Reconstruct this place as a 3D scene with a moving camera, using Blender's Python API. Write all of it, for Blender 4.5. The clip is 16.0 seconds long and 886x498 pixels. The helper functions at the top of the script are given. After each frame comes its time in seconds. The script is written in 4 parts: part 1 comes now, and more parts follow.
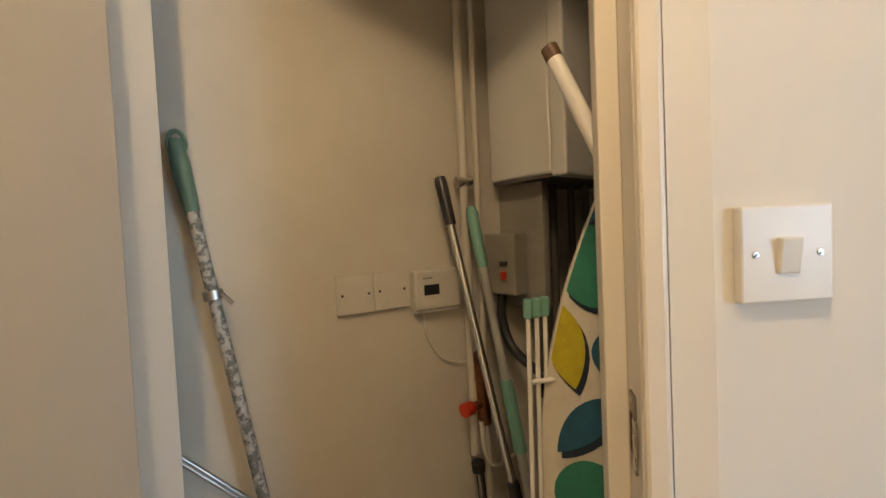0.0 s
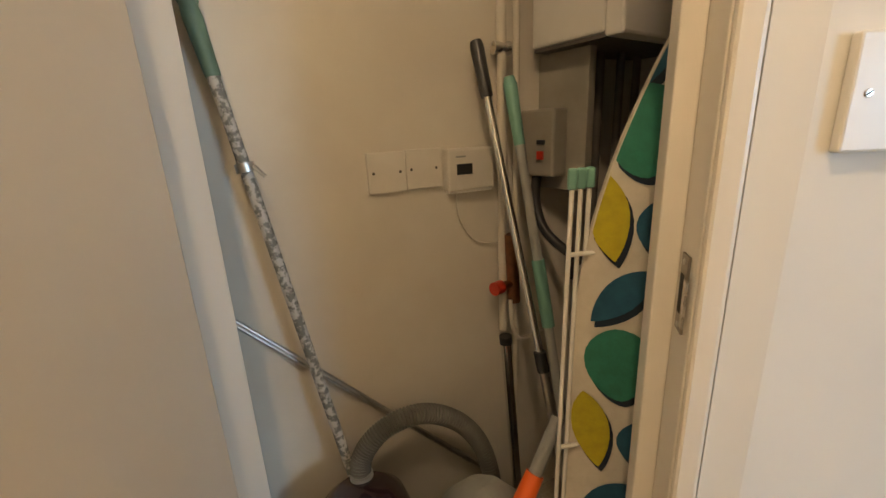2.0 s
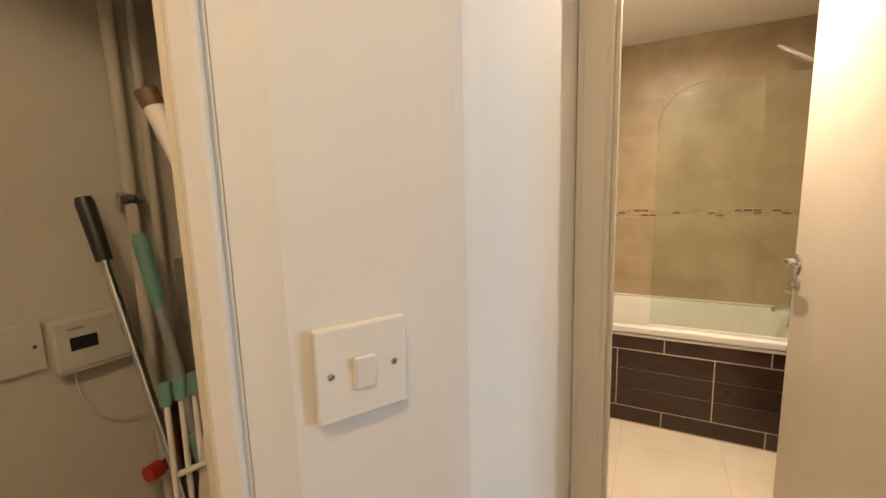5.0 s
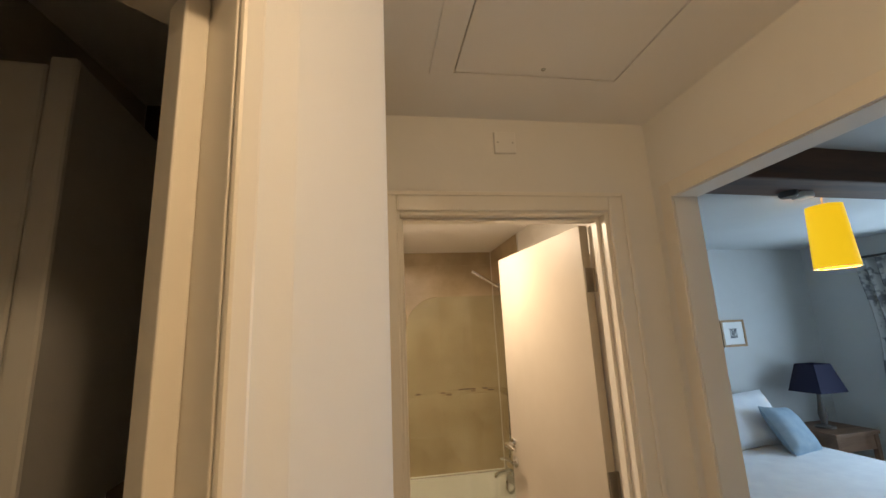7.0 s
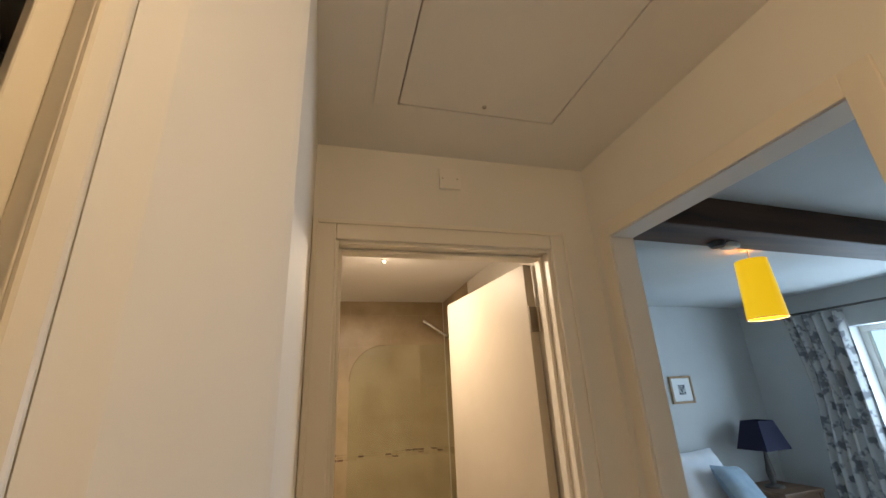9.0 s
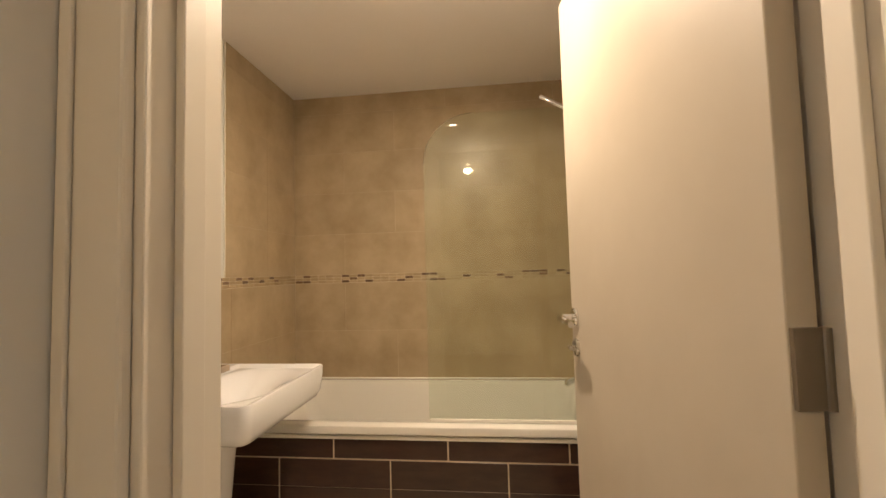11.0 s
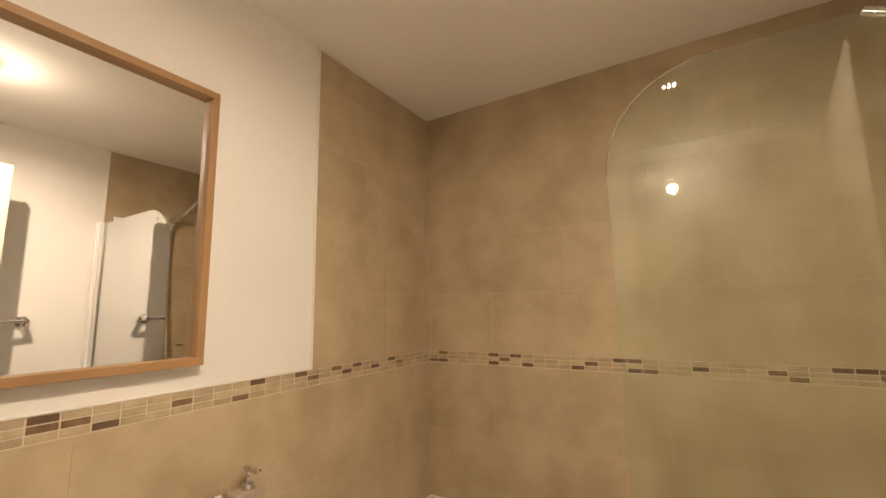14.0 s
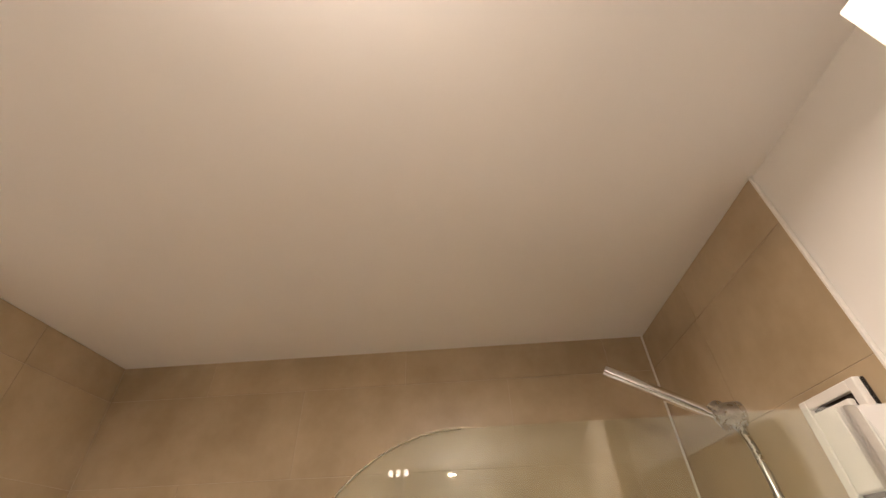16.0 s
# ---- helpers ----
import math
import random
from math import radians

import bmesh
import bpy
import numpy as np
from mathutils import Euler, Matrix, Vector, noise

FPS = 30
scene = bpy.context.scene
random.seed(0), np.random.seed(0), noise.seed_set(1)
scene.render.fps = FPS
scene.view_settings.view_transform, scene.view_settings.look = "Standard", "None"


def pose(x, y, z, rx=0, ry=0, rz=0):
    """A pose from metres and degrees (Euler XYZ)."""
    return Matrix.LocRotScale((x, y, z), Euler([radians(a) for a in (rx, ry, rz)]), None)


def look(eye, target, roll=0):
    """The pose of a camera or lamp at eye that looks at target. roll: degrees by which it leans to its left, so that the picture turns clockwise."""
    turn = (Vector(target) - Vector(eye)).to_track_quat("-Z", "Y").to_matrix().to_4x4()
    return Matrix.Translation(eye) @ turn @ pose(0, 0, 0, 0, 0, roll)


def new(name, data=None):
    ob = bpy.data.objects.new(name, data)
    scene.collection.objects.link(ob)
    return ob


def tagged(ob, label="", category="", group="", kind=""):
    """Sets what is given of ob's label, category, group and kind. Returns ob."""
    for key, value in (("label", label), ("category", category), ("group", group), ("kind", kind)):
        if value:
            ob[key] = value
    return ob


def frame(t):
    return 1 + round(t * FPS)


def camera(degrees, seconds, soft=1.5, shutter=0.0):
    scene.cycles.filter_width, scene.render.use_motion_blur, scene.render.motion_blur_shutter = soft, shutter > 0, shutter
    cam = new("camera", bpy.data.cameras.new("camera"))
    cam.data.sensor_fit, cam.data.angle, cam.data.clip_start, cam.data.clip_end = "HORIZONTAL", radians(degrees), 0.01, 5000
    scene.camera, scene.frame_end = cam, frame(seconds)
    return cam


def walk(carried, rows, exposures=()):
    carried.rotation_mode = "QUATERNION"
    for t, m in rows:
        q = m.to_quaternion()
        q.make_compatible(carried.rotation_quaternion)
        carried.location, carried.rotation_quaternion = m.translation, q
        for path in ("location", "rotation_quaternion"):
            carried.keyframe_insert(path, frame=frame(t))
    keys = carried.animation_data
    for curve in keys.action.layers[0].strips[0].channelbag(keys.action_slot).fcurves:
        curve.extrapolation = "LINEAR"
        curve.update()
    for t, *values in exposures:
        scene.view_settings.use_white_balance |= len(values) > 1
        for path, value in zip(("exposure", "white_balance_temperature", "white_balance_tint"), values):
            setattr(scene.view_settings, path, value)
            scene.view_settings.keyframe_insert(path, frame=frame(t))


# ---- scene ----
cam = camera(94.1, 16.0)

PATH = [
    (0, (0.786, -3.215, 1.173), (-0.877, -2.106, 1.105), -2.6),
    (0.5, (0.775, -3.196, 1.185), (-0.947, -2.181, 1.102), -2.7),
    (1, (0.76, -3.214, 1.153), (-0.963, -2.208, 1.011), -2.7),
    (1.5, (0.76, -3.218, 1.14), (-0.954, -2.232, 0.84), -2.8),
    (2, (0.757, -3.225, 1.13), (-0.911, -2.268, 0.582), -2.7),
    (2.5, (0.758, -3.233, 1.134), (-0.829, -2.304, 0.348), -2.2),
    (3, (0.757, -3.231, 1.144), (-0.772, -2.321, 0.229), -2.1),
    (3.5, (0.779, -3.191, 1.185), (-0.751, -2.246, 0.31), -2.2),
    (4, (0.84, -3.127, 1.233), (-0.679, -2.025, 0.542), -1.7),
    (4.5, (0.9, -3.05, 1.269), (-0.431, -1.61, 0.874), -1.8),
    (4.8, (0.905, -3.035, 1.28), (-0.197, -1.389, 1.007), -1.8),
    (5, (0.882, -3.042, 1.301), (-0.032, -1.286, 1.017), -1.6),
    (5.1, (0.866, -3.064, 1.305), (0.079, -1.239, 1.084), -1.7),
    (7.3, (0.683, -3.214, 1.566), (1.04, -1.323, 2.111), -2.5),
    (7.5, (0.694, -3.223, 1.552), (1.056, -1.373, 2.22), -2.3),
    (8, (0.7, -3.203, 1.536), (1.104, -1.435, 2.38), -2.7),
    (8.5, (0.733, -3.185, 1.514), (1.19, -1.429, 2.356), -2.7),
    (9, (0.757, -3.151, 1.472), (1.269, -1.338, 2.143), -2.9),
    (9.2, (0.77, -3.098, 1.446), (1.297, -1.258, 2.029), -3.0),
    (11.3, (1.146, -2.144, 1.125), (0.726, -0.191, 1.212), -1.2),
    (11.5, (1.125, -2.049, 1.132), (0.579, -0.127, 1.215), -0.9),
    (12, (1.044, -1.817, 1.114), (0.23, 0.008, 1.195), -1.0),
    (12.5, (0.989, -1.755, 1.151), (-0.024, -0.033, 1.239), -1.0),
    (13, (0.991, -1.734, 1.278), (-0.128, -0.08, 1.386), -1.1),
    (13.5, (1.005, -1.684, 1.276), (-0.12, -0.039, 1.441), -1.1),
    (14, (1.006, -1.524, 1.309), (-0.023, 0.166, 1.598), -1.0),
    (14.5, (1.026, -1.298, 1.385), (0.201, 0.448, 1.907), -0.9),
    (15, (1.002, -1.206, 1.461), (0.495, 0.537, 2.300), -2.0),
    (15.5, (1.065, -1.195, 1.560), (0.773, 0.467, 2.649), -1.6),
    (16, (1.084, -1.193, 1.632), (1.011, 0.376, 2.871), -2.5),
]
walk(cam, [(t, look(eye, target, roll)) for t, eye, target, roll in PATH],
     exposures=[(0, 0.43, 6600, 8), (3.5, 0.52, 6700, 9), (5.2, 0.08, 6700, 10), (7.3, -0.42, 7000, 10), (9.2, -0.48, 7000, 10), (11.3, -0.18, 6700, 10),
                (13.5, -0.15, 6500, 10), (14.5, -0.05, 6300, 10), (15.2, 0.12, 6000, 12), (16, 0.0, 5750, 13)])

# ---------------------------------------------------------------- light
world = bpy.data.worlds.new("world")
scene.world = world
world.use_nodes = True
sky = world.node_tree.nodes.new("ShaderNodeTexSky")
sky.sky_type = "NISHITA"
sky.sun_disc = False
sky.sun_elevation = radians(25)
sky.sun_rotation = radians(200)
world.node_tree.links.new(sky.outputs[0], world.node_tree.nodes["Background"].inputs[0])
world.node_tree.nodes["Background"].inputs[1].default_value = 0.12


def lamp(name, kind, energy, color, m, size=0.1, size_y=None, spread=None, cone=None):
    d = bpy.data.lights.new(name, kind)
    d.energy, d.color = energy, color
    if kind == "AREA":
        d.shape = "RECTANGLE" if size_y else "DISK"
        d.size = size
        if size_y:
            d.size_y = size_y
        if spread:
            d.spread = radians(spread)
    elif kind == "SUN":
        d.angle = radians(size)
    else:
        d.shadow_soft_size = size
        if cone:
            d.spot_size, d.spot_blend = radians(cone), 0.7
    o = new(name, d)
    o.matrix_world = m
    return o


BED = pose(0.733, -3.185, 0.05, 0, 0, 3.2) @ pose(-0.586, 3.299, 0)   # the bedroom lies a little askew, one low step up
WARM = (1.0, 0.80, 0.61)
COOL = (0.50, 0.72, 1.0)
lamp("sun", "SUN", 1.0, (1.0, 0.95, 0.88), pose(0, 0, 5, 60, 0, 200), 10)
lamp("bath_lamp_light", "POINT", 3.0, WARM, pose(1.00, -1.22, 2.065), 0.010)
lamp("bath_spot_light", "AREA", 21.0, WARM, pose(1.00, -1.22, 2.085), 0.016)
lamp("landing_light", "POINT", 14.0, (1.0, 0.73, 0.45), pose(0.92, -3.42, 2.215), 0.04)
lamp("landing_spot_light", "SPOT", 9.0, (1.0, 0.73, 0.45), pose(0.92, -3.42, 2.27), 0.03, cone=150)
lamp("bedroom_pendant_light", "POINT", 6.0, (1.0, 0.72, 0.32), BED @ pose(3.13, -1.60, 1.84), 0.02)
lamp("bedroom_window_light", "AREA", 92.0, COOL, BED @ pose(5.30, -1.75, 1.25, 0, 90, 0), 1.2, 1.5)


# ---------------------------------------------------------------- materials
def material(name, color, rough=0.5, metal=0.0, color2=None, scale=6.0, bump=0.0, bump_scale=80.0, coat=0.0,
             random=0.0, detail=4.0, contrast=(0.35, 0.65), stretch=(1, 1, 1), spec=0.5, sheen=0.0):
    """A principled material with cloudy colour variation, fine relief, and a small change from object to object."""
    m = bpy.data.materials.new(name)
    m.use_nodes = True
    nt = m.node_tree
    n, lk = nt.nodes, nt.links
    p = n["Principled BSDF"]
    p.inputs["Base Color"].default_value = (*color, 1)
    p.inputs["Roughness"].default_value = rough
    p.inputs["Metallic"].default_value = metal
    p.inputs["Coat Weight"].default_value = coat
    p.inputs["Specular IOR Level"].default_value = spec
    p.inputs["Sheen Weight"].default_value = sheen
    tc = n.new("ShaderNodeTexCoord")
    geo = n.new("ShaderNodeNewGeometry")
    mp = n.new("ShaderNodeMapping")
    mp.inputs["Scale"].default_value = stretch
    lk.new(geo.outputs["Position"], mp.inputs["Vector"])
    out = None
    if color2:
        t = n.new("ShaderNodeTexNoise")
        t.inputs["Scale"].default_value = scale
        t.inputs["Detail"].default_value = detail
        t.inputs["Roughness"].default_value = 0.6
        lk.new(mp.outputs[0], t.inputs["Vector"])
        r = n.new("ShaderNodeMapRange")
        r.inputs["From Min"].default_value, r.inputs["From Max"].default_value = contrast
        lk.new(t.outputs["Fac"], r.inputs["Value"])
        mix = n.new("ShaderNodeMix")
        mix.data_type = "RGBA"
        mix.inputs["A"].default_value = (*color, 1)
        mix.inputs["B"].default_value = (*color2, 1)
        lk.new(r.outputs[0], mix.inputs["Factor"])
        out = mix.outputs["Result"]
        rr = n.new("ShaderNodeMapRange")
        rr.inputs["To Min"].default_value = max(0.02, rough - 0.06)
        rr.inputs["To Max"].default_value = min(1, rough + 0.06)
        lk.new(t.outputs["Fac"], rr.inputs["Value"])
        lk.new(rr.outputs[0], p.inputs["Roughness"])
    if random:
        oi = n.new("ShaderNodeObjectInfo")
        hs = n.new("ShaderNodeHueSaturation")
        rv = n.new("ShaderNodeMapRange")
        rv.inputs["To Min"].default_value, rv.inputs["To Max"].default_value = 1 - random, 1 + random
        lk.new(oi.outputs["Random"], rv.inputs["Value"])
        lk.new(rv.outputs[0], hs.inputs["Value"])
        if out:
            lk.new(out, hs.inputs["Color"])
        else:
            hs.inputs["Color"].default_value = (*color, 1)
        out = hs.outputs[0]
    if out:
        lk.new(out, p.inputs["Base Color"])
    if bump:
        b = n.new("ShaderNodeTexNoise")
        b.inputs["Scale"].default_value = bump_scale
        b.inputs["Detail"].default_value = 3
        lk.new(mp.outputs[0], b.inputs["Vector"])
        bn = n.new("ShaderNodeBump")
        bn.inputs["Strength"].default_value = bump
        bn.inputs["Distance"].default_value = 0.002
        lk.new(b.outputs["Fac"], bn.inputs["Height"])
        lk.new(bn.outputs[0], p.inputs["Normal"])
    return m


def glass(name, tint, alpha_like=0.0):
    """Thin clear glass: mostly see-through, with a sharp reflection."""
    m = bpy.data.materials.new(name)
    m.use_nodes = True
    n, lk = m.node_tree.nodes, m.node_tree.links
    n.remove(n["Principled BSDF"])
    tr = n.new("ShaderNodeBsdfTransparent")
    tr.inputs[0].default_value = (*tint, 1)
    gl = n.new("ShaderNodeBsdfGlossy")
    gl.inputs["Roughness"].default_value = 0.02
    fr = n.new("ShaderNodeFresnel")
    fr.inputs["IOR"].default_value = 1.5
    mx = n.new("ShaderNodeMixShader")
    lk.new(fr.outputs[0], mx.inputs[0])
    lk.new(tr.outputs[0], mx.inputs[1])
    lk.new(gl.outputs[0], mx.inputs[2])
    lk.new(mx.outputs[0], n["Material Output"].inputs[0])
    return m


def glow(name, color, strength):
    m = material(name, color, 0.6)
    p = m.node_tree.nodes["Principled BSDF"]
    p.inputs["Emission Color"].default_value = (*color, 1)
    p.inputs["Emission Strength"].default_value = strength
    return m


WALL = material("white_wall_paint", (0.80, 0.77, 0.71), 0.75, color2=(0.76, 0.73, 0.67), scale=1.5, bump=0.12, bump_scale=60)
# plaster colour darkened in place of the weaker light inside the cupboard
CUPWALL = material("old_cupboard_plaster_shaded", (0.60, 0.56, 0.48), 0.85, color2=(0.53, 0.48, 0.40), scale=2.2, bump=0.2, bump_scale=40)
CEIL = material("ceiling_paint", (0.86, 0.83, 0.79), 0.85, color2=(0.83, 0.80, 0.76), scale=1.2, bump=0.08)
WOODPAINT = material("white_gloss_woodwork", (0.80, 0.75, 0.66), 0.38, color2=(0.76, 0.70, 0.60), scale=3, bump=0.03, bump_scale=40, stretch=(1, 1, 0.15))
# cream darkened to carry the shade on the open cupboard leaf
DOORPAINT = material("cream_door_paint_shaded", (0.56, 0.50, 0.41), 0.5, color2=(0.52, 0.46, 0.37), scale=2.5, bump=0.08, bump_scale=30)
TILE = material("beige_stone_tile", (0.52, 0.415, 0.27), 0.36, color2=(0.385, 0.295, 0.175), scale=4.0, detail=7, random=0.035, contrast=(0.34, 0.66))
GROUT = material("cream_grout", (0.62, 0.52, 0.38), 0.9, color2=(0.54, 0.45, 0.32), scale=20)
MOSL = material("cream_mosaic", (0.51, 0.41, 0.27), 0.25, color2=(0.43, 0.34, 0.215), scale=30, random=0.12)
MOSD = material("brown_mosaic", (0.19, 0.115, 0.06), 0.3, color2=(0.13, 0.075, 0.04), scale=40, random=0.25)
SEAL = material("white_silicone", (0.80, 0.77, 0.70), 0.4)
BROWN = material("dark_brown_tile", (0.050, 0.024, 0.016), 0.3, color2=(0.032, 0.014, 0.010), scale=9, random=0.2, stretch=(1, 1, 4))
FLOORT = material("cream_floor_tile", (0.80, 0.72, 0.58), 0.35, color2=(0.74, 0.65, 0.50), scale=4, random=0.04)
CARPET = material("beige_carpet", (0.42, 0.36, 0.28), 0.95, color2=(0.33, 0.28, 0.21), scale=120, bump=0.6, bump_scale=300)
CERAMIC = material("white_ceramic", (0.90, 0.90, 0.90), 0.08, coat=0.5)
ACRYLIC = material("white_acrylic", (0.78, 0.76, 0.70), 0.16, coat=0.3)
CHROME = material("chrome", (0.80, 0.80, 0.80), 0.08, 1.0)
STEEL = material("brushed_steel", (0.62, 0.60, 0.56), 0.28, 1.0, color2=(0.5, 0.48, 0.44), scale=60)
BRASSY = material("worn_hinge_steel", (0.33, 0.29, 0.24), 0.4, 1.0)
OAK = material("oak_frame", (0.40, 0.235, 0.10), 0.5, color2=(0.30, 0.165, 0.065), scale=14, stretch=(1, 0.15, 0.15), bump=0.1)
MIRROR = material("mirror_silver", (0.90, 0.90, 0.88), 0.0, 1.0)
GLASS = glass("clear_glass", (0.93, 0.96, 0.92))
RESIN = material("taupe_resin", (0.44, 0.36, 0.27), 0.55, color2=(0.38, 0.30, 0.22), scale=25, bump=0.1)
PLASTIC = material("white_plastic", (0.80, 0.77, 0.71), 0.35)
GREYPL = material("grey_plastic", (0.33, 0.33, 0.31), 0.45, color2=(0.27, 0.27, 0.25), scale=12)
# white plastic with the cupboard's shade mixed into its colour
SHADEDPL = material("shaded_white_plastic", (0.60, 0.56, 0.49), 0.45, color2=(0.55, 0.51, 0.44), scale=10)
# near-black that stands in for shade inside holes, slots and gaps
SHADOWG = material("painted_gap_shade", (0.03, 0.022, 0.016), 0.9)
BLACK = material("black_plastic", (0.018, 0.018, 0.018), 0.4)
PLUM = material("dark_plum_plastic", (0.022, 0.010, 0.013), 0.18, coat=0.5)
HOSE = material("grey_hose", (0.12, 0.115, 0.10), 0.5, color2=(0.09, 0.085, 0.075), scale=25)
ORANGE = material("orange_plastic", (0.85, 0.14, 0.02), 0.4)
GREENPL = material("sage_green_plastic", (0.12, 0.20, 0.145), 0.5, color2=(0.09, 0.16, 0.115), scale=20)
MINT = material("mint_plastic", (0.15, 0.32, 0.25), 0.5)
POLEWRAP = material("mottled_grey_pole", (0.42, 0.40, 0.36), 0.5, color2=(0.14, 0.14, 0.12), scale=75, detail=3, contrast=(0.45, 0.55))
ALU = material("dull_aluminium", (0.58, 0.56, 0.52), 0.35, 1.0, color2=(0.48, 0.46, 0.42), scale=30)
BOILER = material("boiler_enamel", (0.60, 0.58, 0.54), 0.3, color2=(0.55, 0.53, 0.49), scale=3)
BOXGREY = material("grey_control_box", (0.30, 0.275, 0.235), 0.5, color2=(0.24, 0.22, 0.18), scale=8)
DARKIN = material("dusty_dark_metal_and_shade", (0.06, 0.055, 0.05), 0.6, color2=(0.10, 0.085, 0.07), scale=15)
COPPER = material("tarnished_copper", (0.30, 0.13, 0.06), 0.45, 0.9, color2=(0.16, 0.08, 0.05), scale=25)
REDPL = material("red_plastic", (0.50, 0.035, 0.015), 0.35)
CABLEW = material("white_cable", (0.60, 0.56, 0.48), 0.5)
COVERW = material("cotton_cover", (0.66, 0.60, 0.50), 0.9, color2=(0.60, 0.54, 0.44), scale=30, bump=0.25, bump_scale=400)
LEAFG = material("green_print", (0.025, 0.16, 0.10), 0.9, color2=(0.03, 0.20, 0.13), scale=50, bump=0.2, bump_scale=400)
LEAFY = material("mustard_print", (0.50, 0.42, 0.02), 0.9, color2=(0.42, 0.34, 0.02), scale=50, bump=0.2, bump_scale=400)
LEAFB = material("petrol_blue_print", (0.015, 0.075, 0.13), 0.9, color2=(0.02, 0.10, 0.16), scale=50, bump=0.2, bump_scale=400)
NAVY = material("navy_outline_print", (0.012, 0.02, 0.035), 0.9)
BEAM = material("dark_oak_beam", (0.11, 0.045, 0.02), 0.7, color2=(0.04, 0.018, 0.010), scale=10, stretch=(0.1, 1, 1), bump=0.6, bump_scale=30)
BEDWALL = material("bedroom_wall_paint", (0.56, 0.57, 0.56), 0.85, color2=(0.52, 0.53, 0.52), scale=1.5, bump=0.1)
SHADE = glow("yellow_lampshade", (0.95, 0.58, 0.015), 1.0)
NAVYF = material("navy_fabric", (0.012, 0.012, 0.035), 0.9, bump=0.2, bump_scale=300)
LINEN = material("white_bed_linen", (0.72, 0.74, 0.76), 0.9, color2=(0.66, 0.68, 0.71), scale=8, bump=0.15, bump_scale=60)
BLUEF = material("blue_grey_cushion", (0.26, 0.34, 0.40), 0.9, color2=(0.21, 0.29, 0.35), scale=12, bump=0.2, bump_scale=250)
CURTAIN = material("patterned_curtain", (0.55, 0.55, 0.53), 0.9, color2=(0.20, 0.20, 0.21), scale=11, detail=2.0, contrast=(0.50, 0.60), bump=0.1)
PAPER = material("white_mount_card", (0.80, 0.80, 0.78), 0.8)
PRINT = material("dark_print", (0.10, 0.11, 0.12), 0.8, color2=(0.5, 0.5, 0.48), scale=45, contrast=(0.48, 0.56))
PINE = material("brown_wood", (0.16, 0.085, 0.045), 0.5, color2=(0.11, 0.055, 0.03), scale=20, stretch=(0.2, 1, 1))
SPOTGLOW = glow("lamp_glow", (1.0, 0.82, 0.58), 9.0)
OUTSIDE = glow("hazy_daylight", (0.42, 0.62, 0.90), 2.2)


# ---------------------------------------------------------------- building helpers
def part(name, bm, mat, parent=None, label="", smooth=False):
    me = bpy.data.meshes.new(name)
    bmesh.ops.recalc_face_normals(bm, faces=bm.faces)
    bm.to_mesh(me)
    bm.free()
    me.materials.append(mat)
    if smooth:
        for f in me.polygons:
            f.use_smooth = True
        me.set_sharp_from_angle(angle=radians(40))
    o = new(name, me)
    if parent:
        o.parent = parent
    return tagged(o, label)


def thing(name, label, category, group="", at=None):
    o = new(name)
    o.empty_display_size = 0.05
    if at:
        o.matrix_world = at
    return tagged(o, label, category, group)


def stored(name, label, category, group=""):
    """A thing kept in the cupboard."""
    return thing(name, label, category, group, CUP)


def bedroom_thing(name, label, category, group=""):
    return thing(name, label, category, group, BED)


def placed(o):
    """Set a piece of the bedroom into the room's own frame."""
    o.matrix_world = BED
    return o


def structure(o, label="", category=""):
    return tagged(o, label, category, kind="structure")


def add_box(bm, lo, hi, bevel=0.0, m=None, seg=2):
    """A box from corner to corner, its edges rounded by bevel, turned by m; added to bm."""
    b = bmesh.new()
    r = bmesh.ops.create_cube(b, size=1)
    c = [(lo[i] + hi[i]) / 2 for i in range(3)]
    d = [max(hi[i] - lo[i], 1e-4) for i in range(3)]
    bmesh.ops.transform(b, matrix=Matrix.Translation(c) @ Matrix.Diagonal((*d, 1)), verts=b.verts)
    if bevel:
        bmesh.ops.bevel(b, geom=list(b.edges), offset=bevel, segments=seg, profile=0.5, affect="EDGES")
    if m:
        bmesh.ops.transform(b, matrix=m, verts=b.verts)
    me = bpy.data.meshes.new("tmp")
    b.to_mesh(me)
    b.free()
    bm.from_mesh(me)
    bpy.data.meshes.remove(me)
    return bm


def box(lo, hi, bevel=0.0, m=None, seg=2):
    return add_box(bmesh.new(), lo, hi, bevel, m, seg)


def add_prism(bm, plan, z0, z1):
    lo = [bm.verts.new((x, y, z0)) for x, y in plan]
    hi = [bm.verts.new((x, y, z1)) for x, y in plan]
    bm.faces.new(lo[::-1])
    bm.faces.new(hi)
    for i in range(len(plan)):
        j = (i + 1) % len(plan)
        bm.faces.new((lo[i], lo[j], hi[j], hi[i]))
    return bm


def prism(plan, z0, z1):
    return add_prism(bmesh.new(), plan, z0, z1)


